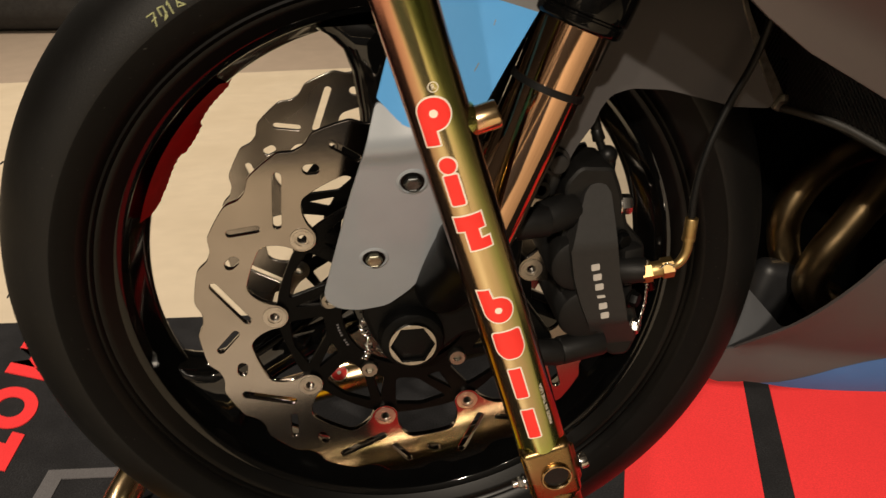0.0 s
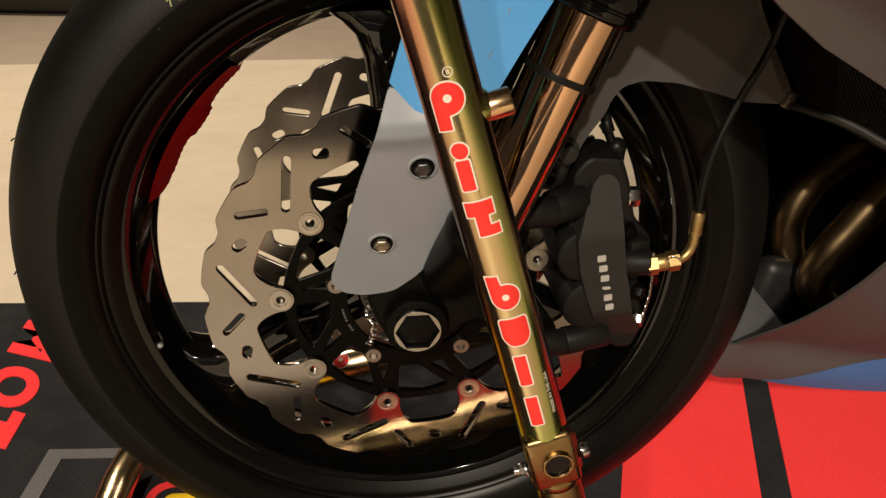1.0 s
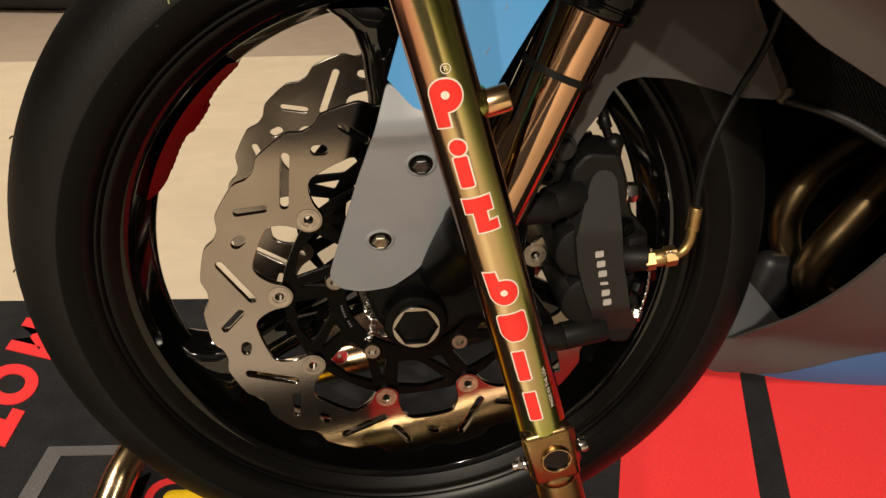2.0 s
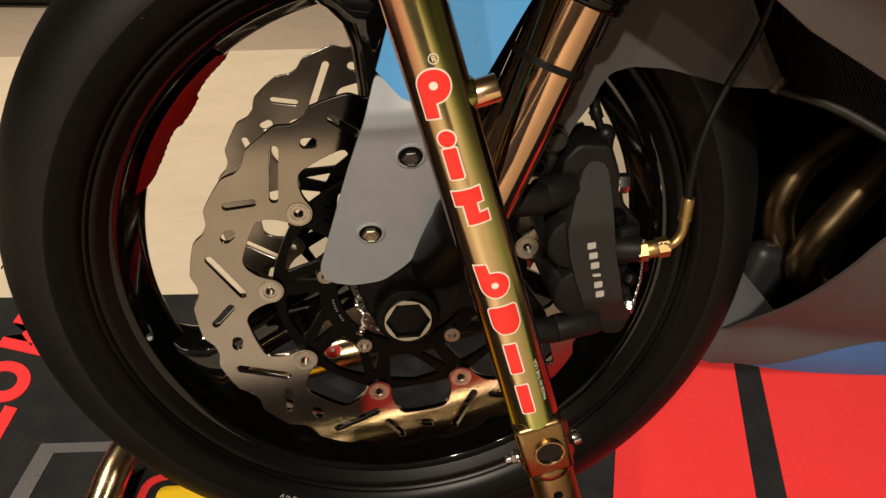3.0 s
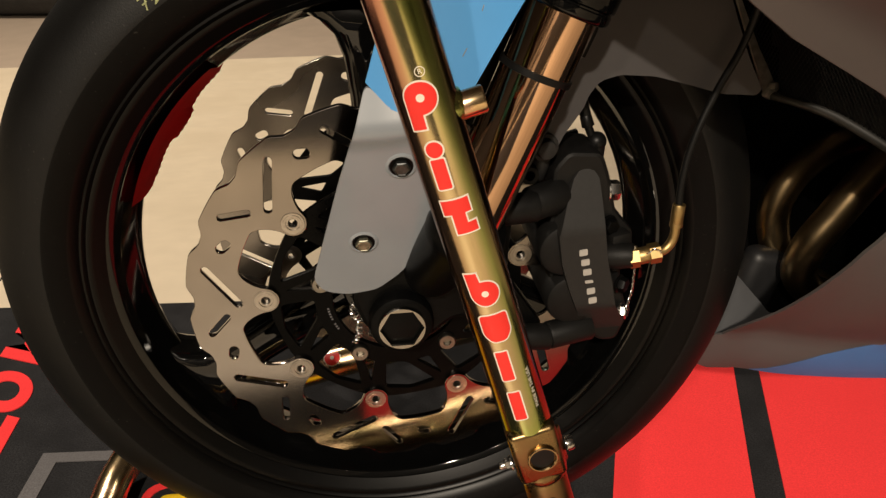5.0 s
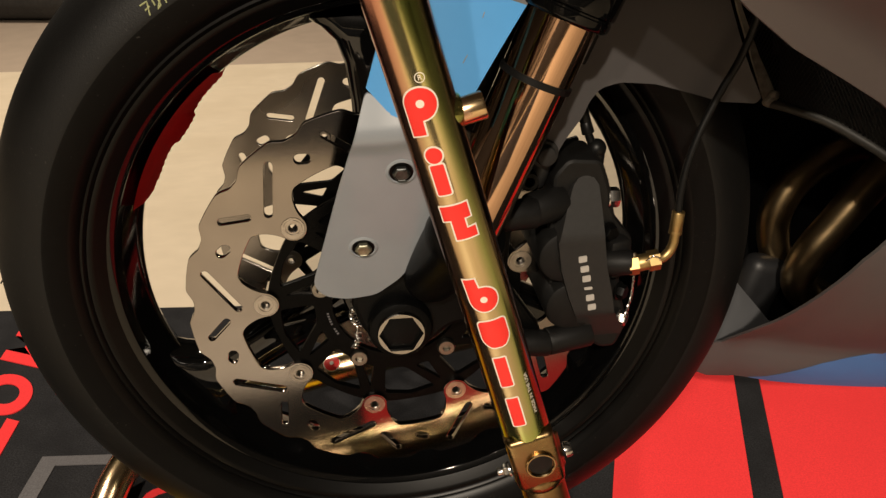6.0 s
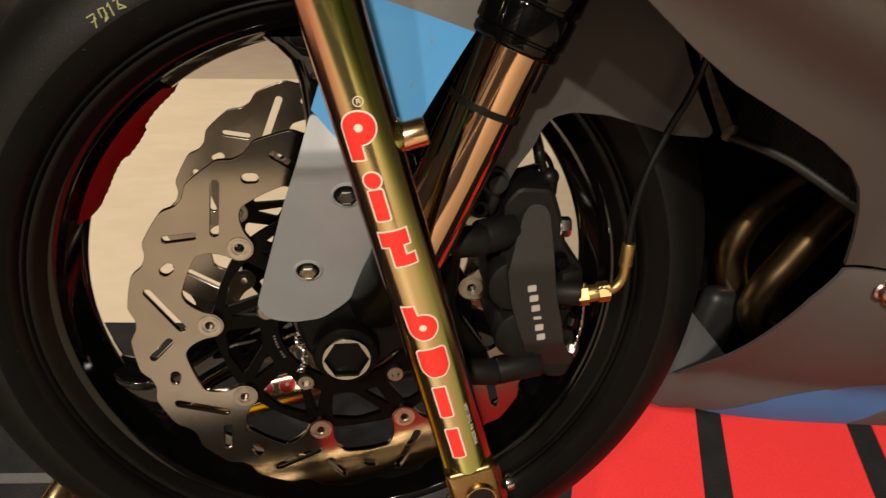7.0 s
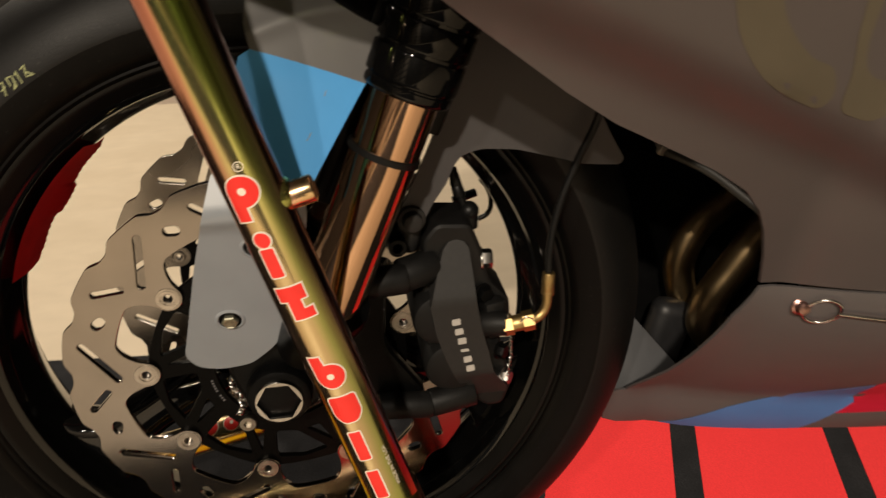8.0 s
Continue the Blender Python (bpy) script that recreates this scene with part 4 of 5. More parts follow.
def fairing():
    # Points forward of 0.09 are an unseen nose, added to shade the fender.
    up = [(-0.20, 1.0), (-0.16, 0.88), (-0.06, 0.79), (0.03, 0.722), (0.09, 0.676), (0.118, 0.654), (0.146, 0.633), (0.171, 0.614), (0.200, 0.5945), (0.239, 0.574), (0.266, 0.5595), (0.290, 0.543), (0.304, 0.527), (0.313, 0.510), (0.321, 0.488), (0.327, 0.4645), (0.45, 0.4615), (0.75, 0.4615), (0.75, 1.0)]
    ob = part("side_fairing", sheet(up, upper_depth, 0.009), fairing_grey, bike, "mauve-grey side fairing with a faint gold emblem")
    gold = [[(0.232, 0.668), (0.241, 0.645), (0.250, 0.632), (0.262, 0.620), (0.276, 0.611), (0.298, 0.601), (0.304, 0.610), (0.298, 0.625), (0.285, 0.629), (0.272, 0.640), (0.262, 0.652), (0.256, 0.668)],
            [(0.309, 0.600), (0.330, 0.592), (0.352, 0.601), (0.342, 0.616), (0.326, 0.615), (0.316, 0.622), (0.3115, 0.636), (0.3115, 0.668), (0.302, 0.668), (0.3045, 0.640), (0.309, 0.622)],
            [(0.334, 0.636), (0.352, 0.632), (0.36, 0.668), (0.332, 0.668)]]
    for loop in gold:
        part("emblem", sheet(rounded(loop, 0.006, 3), lambda x, z: upper_depth(x, z) - 0.0003, 0.009, 0.0002), fairing_gold, ob, "faint gold curved emblem")
    belly = [(0.327, 0.4615), (0.3172, 0.4335), (0.3138, 0.3998), (0.3126, 0.3725), (0.3110, 0.3415), (0.3056, 0.3145), (0.3045, 0.2965), (0.3035, 0.2785), (0.292, 0.279), (0.286, 0.262), (0.288, 0.237), (0.306, 0.225), (0.33, 0.219), (0.37, 0.218), (0.42, 0.2225), (0.487, 0.2255), (0.56, 0.220), (0.75, 0.215), (0.75, 0.4615), (0.45, 0.4615)]
    pan = part("belly_pan", sheet(belly, belly_depth, 0.012), belly_grey, bike, "mauve-grey belly pan with a blue flash")
    nose = [(0.289, 0.250), (0.287, 0.264), (0.300, 0.290), (0.336, 0.312), (0.376, 0.266), (0.40, 0.256), (0.45, 0.250), (0.75, 0.248), (0.75, 0.240), (0.42, 0.240), (0.33, 0.240), (0.30, 0.242)]
    part("belly_pan", mirrored(sheet(nose, belly_depth, 0.02)), belly_inside, bike, "grey inner face of the belly pan")
    # Black sheets added where the inside of the fairing only lies in shade.
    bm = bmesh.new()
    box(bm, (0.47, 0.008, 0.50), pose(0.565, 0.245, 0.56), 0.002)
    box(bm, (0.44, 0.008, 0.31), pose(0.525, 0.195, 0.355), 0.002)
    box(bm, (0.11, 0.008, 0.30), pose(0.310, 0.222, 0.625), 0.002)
    part("shade_sheet", bm, shade_black, bike, "black sheet added for the shade inside the fairing")
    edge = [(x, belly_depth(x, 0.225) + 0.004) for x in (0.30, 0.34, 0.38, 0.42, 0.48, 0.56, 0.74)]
    part("belly_floor", loop_plate([edge + [(0.74, 0.199), (0.34, 0.199), (0.30, 0.095)]], 0.2265, 0.2290), shade_black, bike, "black closed bottom of the belly pan")
    bm = bmesh.new()
    box(bm, (0.045, 0.03, 0.085), Matrix.Translation((0.376, 0.140, 0.278)) @ pose(0, 0, 0, 0, 14, 0), 0.013, 4)
    part("oil_cooler", bm, satin_grey, bike, "dark grey rounded housing in the shade")
    skin = lambda x, z: belly_depth(x, z) - 0.0006
    part("blue_flash", sheet([(0.350, 0.2190), (0.362, 0.2265), (0.378, 0.2420), (0.397, 0.2580), (0.416, 0.2695), (0.436, 0.2785), (0.4577, 0.2998), (0.4867, 0.3209), (0.5075, 0.2690), (0.502, 0.2600), (0.493, 0.2500), (0.474, 0.2262), (0.42, 0.2228), (0.37, 0.2184)], skin, 0.012, 0.0004), belly_blue, pan, "blue painted flash")
    part("red_flash", sheet([(0.4871, 0.3209), (0.493, 0.3735), (0.75, 0.43), (0.75, 0.252), (0.4962, 0.2530), (0.5025, 0.2600), (0.5079, 0.2690)], skin, 0.012, 0.0004), belly_red, pan, "crimson painted flash")
    # quick-release pin with its lanyard
    bm = bmesh.new()
    lathe(bm, [(0.0064, 0.0), (0.0064, 0.0010), (0.0048, 0.0020), (0.0046, 0.0048), (0.0036, 0.0062), (0.0016, 0.0068)], Matrix.Translation((0.3567, belly_depth(0.3567, 0.4457) - 0.0005, 0.4457)) @ basis((0, 0, 0), (-0.1, -1, 0.1)), 24, caps=True)
    pin = part("fairing_pin", bm, pin_copper, bike, "reddish steel quick-release pin")
    ring = [(0.3684 + 0.0105 * math.cos(t * math.tau / 24), belly_depth(0.3684 + 0.0105 * math.cos(t * math.tau / 24), 0.4443 + 0.0110 * math.sin(t * math.tau / 24)) - 0.0035, 0.4443 + 0.0110 * math.sin(t * math.tau / 24)) for t in range(25)]
    part("split_ring", hose_mesh(ring, 0.0011, 4, 4, False), bright_steel, pin, "steel split ring")
    part("lanyard", hose_mesh([(x, belly_depth(x, z) - 0.004, z) for x, z in ((0.378, 0.4435), (0.395, 0.4420), (0.43, 0.4380), (0.50, 0.4300))], 0.0012, 4), bright_steel, pin, "steel lanyard")
    # radiator, leaning, behind the wheel
    rad = bmesh.new()
    box(rad, (0.03, 0.30, 0.30), Matrix.Translation((0.385, 0.06, 0.615)) @ pose(0, 0, 0, 0, -8, 0), 0.004)
    r = part("radiator", rad, radiator_black, bike, "dark radiator behind a fine mesh")
    bm = bmesh.new()
    for sgn in (1, -1):
        for k in range(80):
            y0 = -0.17 + 0.006 * k
            a, b = Vector((0.397, y0, 0.480)), Vector((0.340, y0 + sgn * 0.26, 0.76))
            q = (b - a)
            pts = [a + q * t for t in np.linspace(0, 1, 60) if -0.088 < (a + q * t).y < 0.208]
            if len(pts) > 2:
                p0, p1 = pts[0], pts[-1]
                cyl(bm, p0 - Vector((0.031, 0, 0)), p1 - Vector((0.031, 0, 0)), 0.0006, n=4)
    tagged(part("mesh_guard", bm, radiator_black, r, "fine black mesh guard"), kind="stuff")
    part("radiator_edge", hose_mesh([(0.3610, 0.156, 0.4745), (0.363, 0.145, 0.4760), (0.364, 0.098, 0.4820), (0.364, 0.056, 0.4855), (0.364, 0.026, 0.4855), (0.365, -0.01, 0.4835), (0.366, -0.09, 0.478)], 0.0040, 4), radiator_rail, r, "dull grey radiator edge")
    bm = bmesh.new()
    box(bm, (0.010, 0.008, 0.016), Matrix.Translation((0.3600, 0.151, 0.4800)) @ pose(0, 0, 0, 10, 28, 5), 0.003)
    box(bm, (0.007, 0.008, 0.007), Matrix.Translation((0.3610, 0.148, 0.4850)) @ pose(0, 0, 0, -14, 15, 20), 0.002)
    part("radiator_lug", bm, strip_metal, r, "scuffed bare metal bracket")
    line = [(0.304, 0.588, 0.0014), (0.315, 0.562, 0.0020), (0.325, 0.543, 0.0026), (0.338, 0.519, 0.0036), (0.350, 0.499, 0.0050), (0.361, 0.480, 0.0060)]
    strip = [(x + w * 0.8, z + w * 0.6) for x, z, w in line] + [(x - w * 0.8, z - w * 0.6) for x, z, w in reversed(line)]
    part("radiator_strip", sheet(strip, lambda x, z: 0.150 + 0.1 * max(0.0, x - 0.33), 0.006, 0.004), strip_metal, r, "pale metal strip at the radiator's side")
    # exhaust headers and dark engine front
    for pts, rr in (([(0.50, 0.17, 0.43), (0.432, 0.162, 0.412), (0.396, 0.157, 0.372), (0.394, 0.155, 0.335), (0.41, 0.15, 0.300), (0.46, 0.14, 0.262)], 0.016),
                    ([(0.50, 0.105, 0.490), (0.455, 0.100, 0.428), (0.418, 0.098, 0.374), (0.398, 0.100, 0.335), (0.405, 0.11, 0.300), (0.46, 0.12, 0.262)], 0.0165),
                    ([(0.56, 0.05, 0.47), (0.50, 0.045, 0.40), (0.455, 0.045, 0.345), (0.44, 0.05, 0.31), (0.46, 0.07, 0.27)], 0.0165)):
        part("header_pipe", hose_mesh(pts, rr, 8, 12), pipe_metal, bike, "tarnished exhaust header pipe")
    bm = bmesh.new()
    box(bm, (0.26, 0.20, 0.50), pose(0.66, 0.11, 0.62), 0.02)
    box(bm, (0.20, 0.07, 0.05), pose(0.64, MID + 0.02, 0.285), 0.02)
    part("engine", bm, shade_black, bike, "black engine block in deep shade")


fairing()


# ---- front stand ----
stand = thing("front_stand", "gold zinc-plated front paddock stand holding up the wheel", "stand", at=(0.09, -0.127, 0))


def tube_at(z):
    return Vector((0.0105 + (0.578 - z) * 0.283, -0.127, z))


def wrap(u, v, lift):
    """A place on the upright tube: u metres round it, v metres down from 0.6 m height, lifted off the skin."""
    c = tube_at(0.6) + Vector((0.2723, 0, -0.9622)) * v
    a = u / RT
    return c + (RT + lift) * (math.sin(a) * Vector((0.9622, 0, 0.2723)) + math.cos(a) * Vector((0, -1, 0)))


def decal(loops, u, v, lift, thick=0.00012, scale=1.0):
    me = plate([[(x * scale, z * scale) for x, z in lp] for lp in loops], -0.0001, 0.0001)
    bm = bmesh.new()
    add_mesh(bm, me)
    for k in range(-20, 21):
        bmesh.ops.bisect_plane(bm, geom=bm.verts[:] + bm.edges[:] + bm.faces[:], plane_co=(k * 0.0012, 0, 0), plane_no=(1, 0, 0), dist=1e-6)
    for q in bm.verts:
        q.co = wrap(u + q.co.x, v - q.co.z, lift + (thick if q.co.y < 0 else 0))
    return bm


def disc(x, z, r, n=28):
    return [(x + r * math.cos(k * math.tau / n), z + r * math.sin(k * math.tau / n)) for k in range(n)]


def grown(loop, d):
    """The loop pushed outwards by d."""
    out, n = [], len(loop)
    area = sum(loop[k - 1][0] * loop[k][1] - loop[k][0] * loop[k - 1][1] for k in range(n))
    sg = 1 if area > 0 else -1
    for k in range(n):
        a, p, b = Vector(loop[k - 1]), Vector(loop[k]), Vector(loop[(k + 1) % n])
        n1, n2 = (p - a), (b - p)
        n1, n2 = Vector((n1.y, -n1.x)).normalized() * sg, Vector((n2.y, -n2.x)).normalized() * sg
        m = n1 + n2
        m = m / max(0.6, m.length_squared / 2)
        out.append(tuple(p + m * d))
    return out


def badge_marks(up):
    """Printed panel: plain red shapes with pale borders down the tube."""
    arc = lambda x, z, r, a, b, n=14: [(x + r * math.cos(radians(a + (b - a) * k / n)), z + r * math.sin(radians(a + (b - a) * k / n))) for k in range(n + 1)]
    slab = lambda pts, r: [rounded(pts, r, 5)]
    marks = [
        ([arc(0.0005, 0.0, 0.0082, -80, 172, 22) + [(-0.0078, -0.0158), (-0.0008, -0.0158), (-0.0006, -0.0084)]], -0.0035, 0.0247, (0.0005, 0.0003, 0.0021)),
        ([disc(0, 0, 0.0043)], -0.0042, 0.0522, None),
        (slab([(-0.0042, 0.0085), (0.0030, 0.0085), (0.0030, -0.0085), (-0.0042, -0.0085)], 0.001), -0.0038, 0.0660, None),
        ([[(-0.0078, 0.0100), (0.0070, 0.0100), (0.0070, 0.0016), (0.0034, 0.0016), (0.0034, -0.0046), (0.0080, -0.0046), (0.0080, -0.0104), (-0.0036, -0.0104), (-0.0036, 0.0016), (-0.0078, 0.0016)]], -0.0020, 0.0915, None),
        ([[(-0.0082, 0.0112), (-0.0015, 0.0112), (-0.0008, 0.0050)] + arc(0.0004, -0.0030, 0.0080, 76, -178, 22)], -0.0018, 0.1390, (0.0004, -0.0030, 0.0020)),
        (slab([(-0.0080, 0.0090), (0.0080, 0.0090), (0.0080, -0.0045), (0.0040, -0.0098), (-0.0040, -0.0098), (-0.0080, -0.0045)], 0.0025), -0.0012, 0.1660, None),
        (slab([(-0.0035, 0.0108), (0.0035, 0.0108), (0.0035, -0.0108), (-0.0035, -0.0108)], 0.0006), -0.0030, 0.1945, None),
        (slab([(-0.0035, 0.0110), (0.0035, 0.0110), (0.0035, -0.0110), (-0.0035, -0.0110)], 0.0006), -0.0030, 0.2262, None),
    ]
    for loops, u, v, dot in marks:
        part("decal_border", decal([grown(lp, 0.0009) for lp in loops], u, v, 0.00005), decal_white, up, "pale decal border")
        part("decal_shape", decal(loops, u, v, 0.00022), decal_red, up, "bright red decal shape")
        if dot:
            part("decal_dot", decal([disc(*dot, 16)], u, v, 0.00040), decal_white, up, "pale decal dot")
    part("decal_ring", decal([disc(0, 0, 0.0026), disc(0, 0, 0.0022), ], 0.0005, 0.0120, 0.00005), decal_white, up, "small pale ring")
    cu = bpy.data.curves.new("registered_mark", "FONT")
    cu.body, cu.size, cu.align_x, cu.align_y = "R", 0.0036, "CENTER", "CENTER"
    bm = bmesh.new()
    bm.from_mesh(mesh_of_curve(cu))
    for q in bm.verts:
        q.co = wrap(0.0005 + q.co.x, 0.0120 - q.co.y, 0.0002)
    part("registered_mark", bm, decal_white, up, "small white letter")
    cu = bpy.data.curves.new("origin_mark", "FONT")
    cu.body, cu.size, cu.align_x, cu.align_y = "MADE IN THE USA", 0.0038, "CENTER", "CENTER"
    me = mesh_of_curve(cu)
    bm = bmesh.new()
    bm.from_mesh(me)
    for q in bm.verts:
        q.co = wrap(0.0094 - q.co.y * 0.9, 0.2170 - q.co.x, 0.0002)
    part("origin_mark", bm, decal_white, up, "small white lettering")


def front_stand():
    bm = bmesh.new()
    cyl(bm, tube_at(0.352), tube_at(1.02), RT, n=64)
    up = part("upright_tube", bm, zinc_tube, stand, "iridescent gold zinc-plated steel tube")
    badge_marks(up)
    bm = bmesh.new()
    cyl(bm, (0.020, -0.127, 0.5630), (0.0425, -0.128, 0.5700), 0.0074, n=32, bevel=0.0012)
    part("stud", bm, zinc_copper, stand, "copper-tinged plated stub")
    bm = bmesh.new()
    lathe(bm, [(0.0079, 0.0008), (0.0088, 0.0), (0.0096, -0.0020), (0.0108, -0.005)], Matrix.Translation((0.0300, -0.127, 0.5671)) @ basis((0, 0, 0), (1, 0, 0.15)), 28)
    part("weld_bead", bm, zinc_green, stand, "greenish iridescent weld bead")
    # lower socket: squared collar, cross tube, lower tube
    bm = bmesh.new()
    m = Matrix.Translation(tube_at(0.3385)) @ pose(0, 0, 0, 0, -15.8, 0)
    box(bm, (0.0318, 0.0322, 0.044), m, 0.0042, 4)
    box(bm, (0.011, 0.0030, 0.030), m @ pose(0.0140, -0.0105, -0.001, 0, 0, 48), 0.001)
    cyl(bm, tube_at(0.313), tube_at(0.322), RT * 1.08, n=48, bevel=0.002)
    sock = part("socket", bm, zinc_dark, stand, "squared zinc-plated tube socket")
    bm = bmesh.new()
    lathe(bm, [(0.0082, 0.0), (0.0098, 0.0), (0.0100, 0.0005), (0.0100, 0.0024), (0.0095, 0.0030), (0.0087, 0.0030), (0.0082, 0.0024)], Matrix.Translation((0.0805, -0.1425, 0.3385)) @ pose(0, 0, 0, 90, 0, 0), 40, closed=True)
    part("eye_ring", bm, zinc_gold, sock)
    # A dark disc closes the eye and stands for the shade inside.
    bm = bmesh.new()
    cyl(bm, (0.0805, -0.1436, 0.3385), (0.0805, -0.1432, 0.3385), 0.0078, n=32)
    part("eye_plug", bm, cast_grey, sock, "dark disc for the shaded hole of the cross tube")
    ax = Vector((0.9622, 0.0, 0.2723))
    c = tube_at(0.3300) + Vector((0.0, -0.004, 0.0))
    bm = bmesh.new()
    hex_bolt(bm, c - ax * 0.0175, -ax, 0.0042, 0.005, 0.0052)
    cyl(bm, c - ax * 0.021, c - ax * 0.0262, 0.0025, n=16, bevel=0.0005)
    part("lock_nut", bm, bright_steel, sock, "small steel lock nut")
    bm = bmesh.new()
    button_bolt(bm, c + ax * 0.0195 + Vector((0, 0, 0.002)), ax, 0.0050, 0.0045, 0.0022)
    part("cross_bolt", bm, bright_steel, sock, "steel button-head bolt")
    bm = bmesh.new()
    cyl(bm, tube_at(0.165), tube_at(0.330), RT * 0.96, n=48, bevel=0.001)
    low = part("lower_tube", bm, zinc_dark, stand)
    # No hole is cut: a near-black disc paints its shade on the tube.
    bm = bmesh.new()
    p = tube_at(0.2985)
    cyl(bm, p + Vector((0, -RT * 0.95, 0)), p + Vector((0, -RT * 0.99, 0)), 0.0032, n=20)
    part("pin_hole", bm, shade_black, low, "near-black disc for a shaded pin hole")
    bm = bmesh.new()
    add_mesh(bm, hose_mesh([(0.125, -0.127, 0.172), (0.06, -0.125, 0.152), (-0.15, -0.118, 0.110), (-0.24, -0.112, 0.084), (-0.305, -0.085, 0.045), (-0.326, 0.0, 0.030), (-0.3305, 0.10, 0.030), (-0.3300, 0.165, 0.031), (-0.3240, 0.210, 0.037), (-0.302, 0.248, 0.052), (-0.25, 0.266, 0.080), (-0.15, 0.265, 0.110), (0.118, 0.275, 0.166)], 0.0195, 10, 16))
    base = part("base_tube", bm, zinc_bright, stand)
    along = Vector((-0.9829, 0.0, -0.1843))
    out = Vector((0.0, -0.52, 0.85)) - along * along.dot(Vector((0.0, -0.52, 0.85)))
    out.normalize()
    across = along.cross(out)
    for k in range(3):
        c = Vector((-0.066 - 0.026 * k, 0.2657, 0.1285 - 0.0049 * k))
        for nm, r, lift, m, words in (("decal_border", 0.0104, 0.0198, decal_white, "pale decal border"), ("decal_shape", 0.0092, 0.0201, decal_red, "bright red decal shape"), ("decal_dot", 0.0024, 0.0204, decal_white, "pale decal dot")):
            bm = bmesh.new()
            rings = [[bm.verts.new(c + along * (r * q * math.cos(t * math.tau / 24)) + lift * (math.cos(r * q * math.sin(t * math.tau / 24) / 0.0198) * out + math.sin(r * q * math.sin(t * math.tau / 24) / 0.0198) * across)) for t in range(24)] for q in (0.02, 0.35, 0.7, 1.0)]
            bm.faces.new(rings[0])
            for a, b in zip(rings, rings[1:]):
                for t in range(24):
                    bm.faces.new((a[t], b[t], b[(t + 1) % 24], a[(t + 1) % 24]))
            bmesh.ops.recalc_face_normals(bm, faces=bm.faces)
            part(nm, bm, m, base, words)
    return up


front_stand()


# ---- safety wires, chalk marks and rubber whiskers ----
def twisted(points, r, turns, wire):
    """Two strands wound round one another along points."""
    bm = bmesh.new()
    P = [Vector(p) for p in points]
    n = 60
    for ph in (0, math.pi):
        path = []
        for k in range(n + 1):
            t = k / n * (len(P) - 1)
            i = min(int(t), len(P) - 2)
            q = P[i].lerp(P[i + 1], t - i)
            a = turns * math.tau * k / n + ph
            path.append(q + Vector((math.cos(a), math.sin(a), 0)) * r)
        add_mesh(bm, hose_mesh(path, wire, 2, 2, False))
    return bm


part("safety_wire", twisted([(-0.0285, -0.026, 0.410), (-0.0300, -0.024, 0.398), (-0.0325, -0.022, 0.3895)], 0.0005, 4, 0.0004), wire_steel, bike, "twisted steel safety wire")
part("safety_wire", twisted([(-0.0322, -0.022, 0.3900), (-0.0345, -0.021, 0.3830), (-0.0335, -0.020, 0.3770), (-0.0305, -0.0185, 0.3730)], 0.0024, 2.5, 0.0007), wire_steel, bike, "crumpled steel safety wire")
part("safety_wire", twisted([(-0.0305, -0.0185, 0.3735), (-0.0308, -0.017, 0.3680), (-0.0318, -0.016, 0.3630)], 0.0006, 3, 0.0004), wire_steel, bike, "twisted steel safety wire")
part("safety_wire", twisted([(-0.0312, -0.016, 0.3635), (-0.0300, -0.015, 0.3580), (-0.0325, -0.0145, 0.3530), (-0.0345, -0.014, 0.3490)], 0.0022, 2.5, 0.0006), wire_steel, bike, "crumpled steel safety wire")
part("safety_wire", twisted([(0.164, -0.050, 0.436), (0.168, -0.044, 0.415), (0.169, -0.042, 0.397), (0.166, -0.042, 0.378)], 0.0007, 9, 0.0004), wire_steel, bike, "twisted steel safety wire")
part("safety_wire", twisted([(0.172, -0.053, 0.431), (0.176, -0.0545, 0.4355), (0.1805, -0.055, 0.434), (0.183, -0.053, 0.428)], 0.0005, 3, 0.0003), wire_steel, bike, "twisted steel safety wire")


def tyre_skin(r, deg, lift=0.0):
    """A place on the near face of the tyre at that radius."""
    prof = tyre_profile()[:36]
    for (r0, y0), (r1, y1) in zip(prof, prof[1:]):
        if r0 <= r <= r1:
            y = y0 + (y1 - y0) * (r - r0) / max(1e-6, r1 - r0)
            x, z = polar(r, deg)
            return Vector((x, y - lift, z))
    x, z = polar(r, deg)
    return Vector((x, 0.068, z))


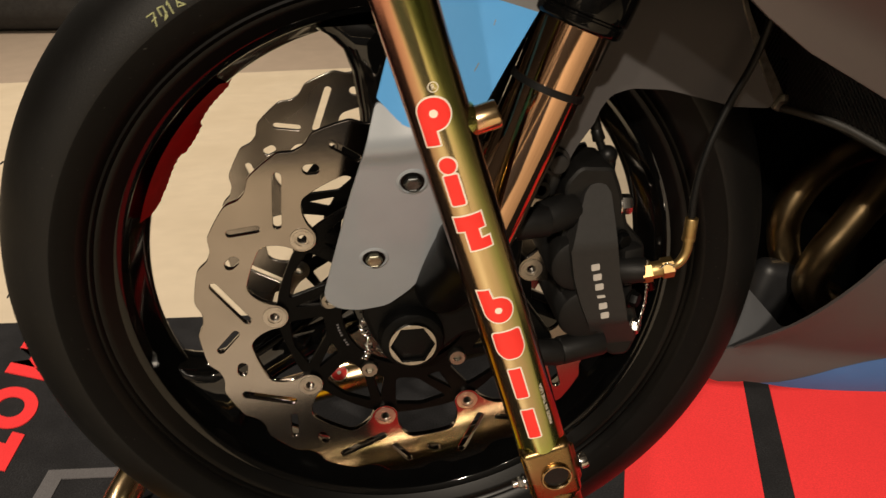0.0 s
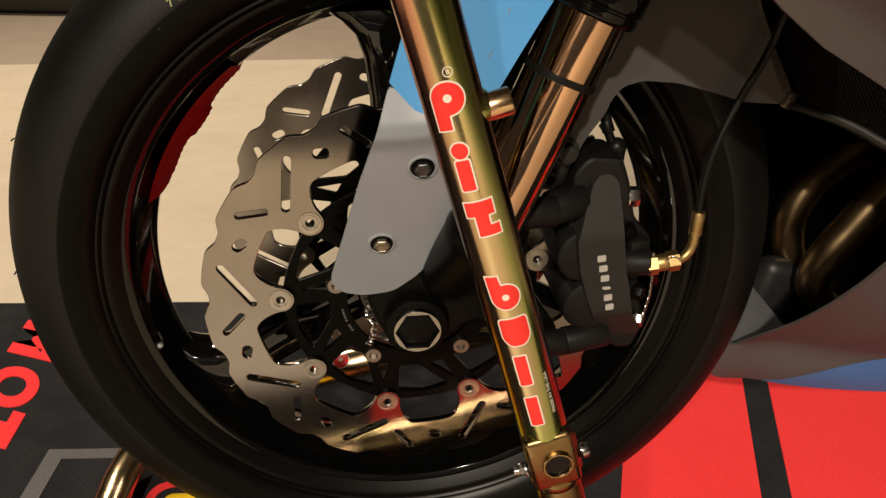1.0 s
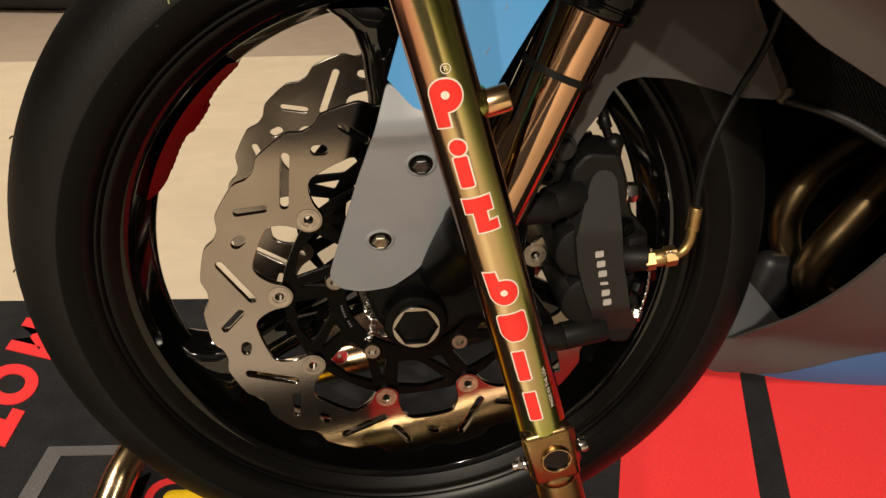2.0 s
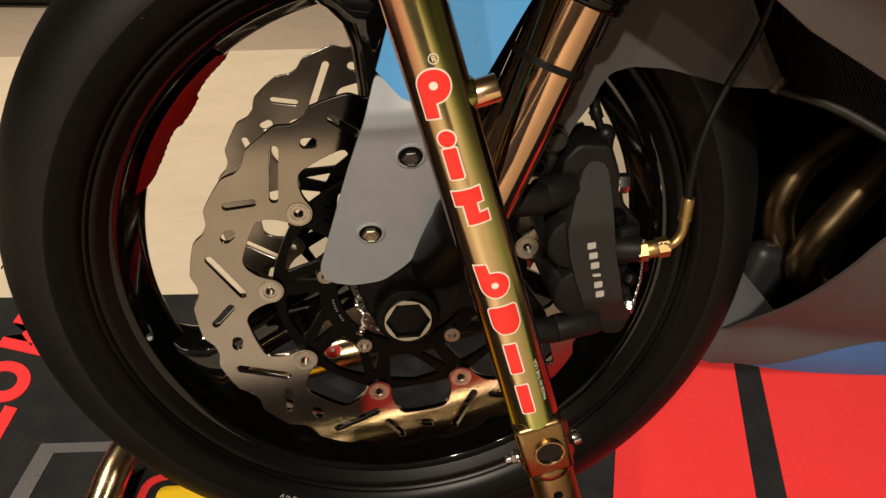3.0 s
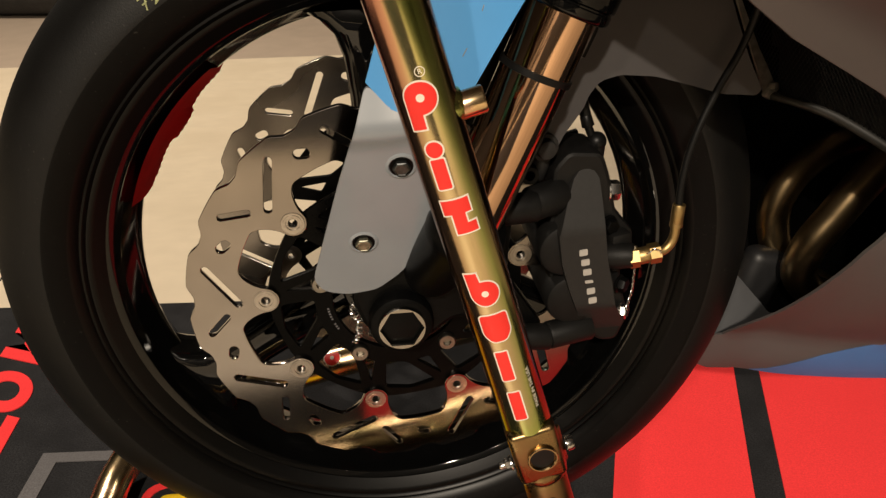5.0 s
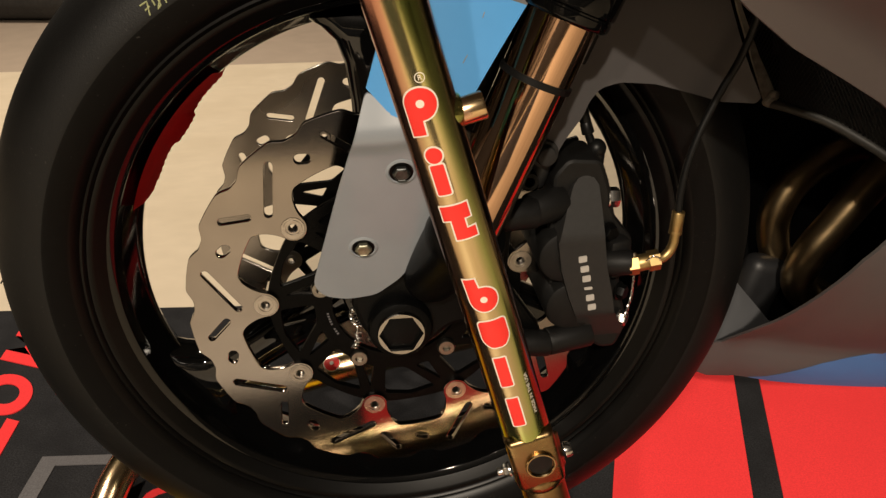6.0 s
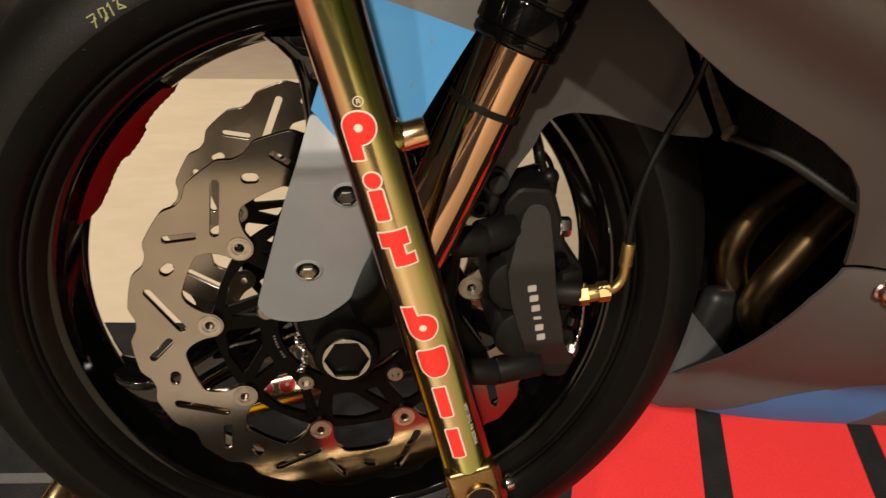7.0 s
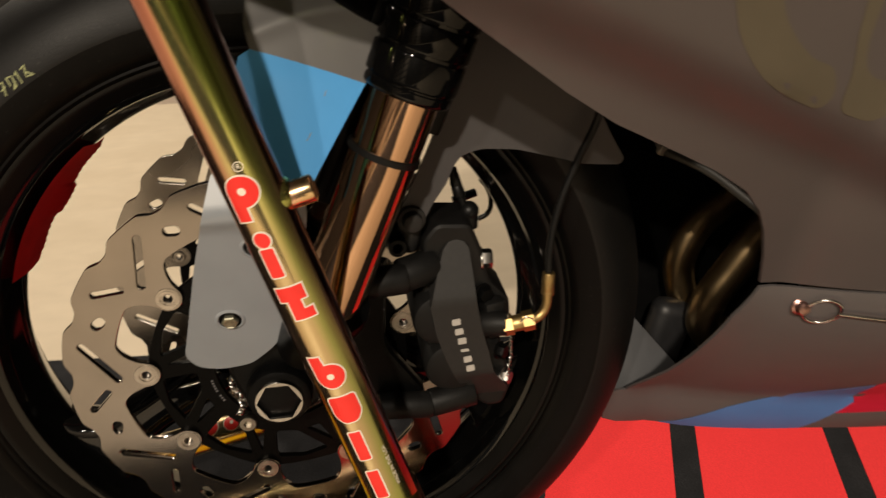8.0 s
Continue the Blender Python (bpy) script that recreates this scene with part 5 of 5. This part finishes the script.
def chalk(strokes, r, deg, size, mat, label, turn=0.0):
    """Scribbled strokes on the tyre; (u, v) in units of the mark's height."""
    bm = bmesh.new()
    for st in strokes:
        pts = []
        for (u0, v0), (u1, v1) in zip(st, st[1:]):
            for k in range(5):
                t = k / 4
                u, v = u0 + (u1 - u0) * t, v0 + (v1 - v0) * t
                pts.append(tyre_skin(r + v * size, deg - math.degrees(u * size / r), 0.0003))
        add_mesh(bm, hose_mesh(pts, 0.00055, 1, 2, False))
    part("chalk_mark", bm, mat, wheel_ob, label)


chalk([[(-1.5, 0.9), (-0.9, 0.85), (-1.35, 0.0)], [(-1.4, 0.45), (-0.95, 0.5)], [(-0.6, 0.3), (-0.5, 0.9), (-0.1, 0.8), (-0.25, 0.1), (-0.6, 0.0), (-0.1, 0.4)], [(0.2, 0), (0.35, 0.9), (0.15, 0.7)], [(0.7, 0.8), (1.1, 0.9), (0.75, 0.2), (1.3, 0.05), (0.9, 0.5)]], 0.2600, 122.2, 0.0088, chalk_yellow, "yellow chalk scribble on the tyre")
chalk([[(-1.2, 0.1), (-0.6, 0), (-0.9, 0.5), (-0.5, 0.8), (-1.1, 0.9)], [(-0.1, 0.2), (0.3, 0.9), (0.5, 0.1), (-0.1, 0.2)], [(0.9, 0.9), (1.0, 0), (1.4, 0.5)]], 0.2455, 244.5, 0.0058, chalk_white, "white paint marks on the sidewall")
for r, a, l in ((0.2978, 157.5, 0.010), (0.2990, 178.3, 0.009), (0.2990, 180.8, 0.006), (0.2985, 165, 0.005)):
    p = Vector((polar(r, a)[0], 0.055, polar(r, a)[1]))
    o = Vector((math.cos(radians(a)), 0, math.sin(radians(a))))
    part("whisker", hose_mesh([p, p + o * l * 0.6, p + o * l + Vector((0.001, -0.001, -0.003))], 0.0006, 2, 4), tyre_rubber, wheel_ob, "thin rubber moulding whisker")


# ---- dark bolster far behind ----
def bolster():
    ob = thing("bolster", "low black rubbery bolster lying on the cream floor", "bolster", at=(-2.2, 3.8, 0))
    bm = bmesh.new()
    box(bm, (2.2, 0.6, 0.5), pose(-2.25, 3.72, 0.25, 0, 0, -9), 0.12, 5)
    part("body", bm, dark_cloth, ob)
    return ob


bolster()
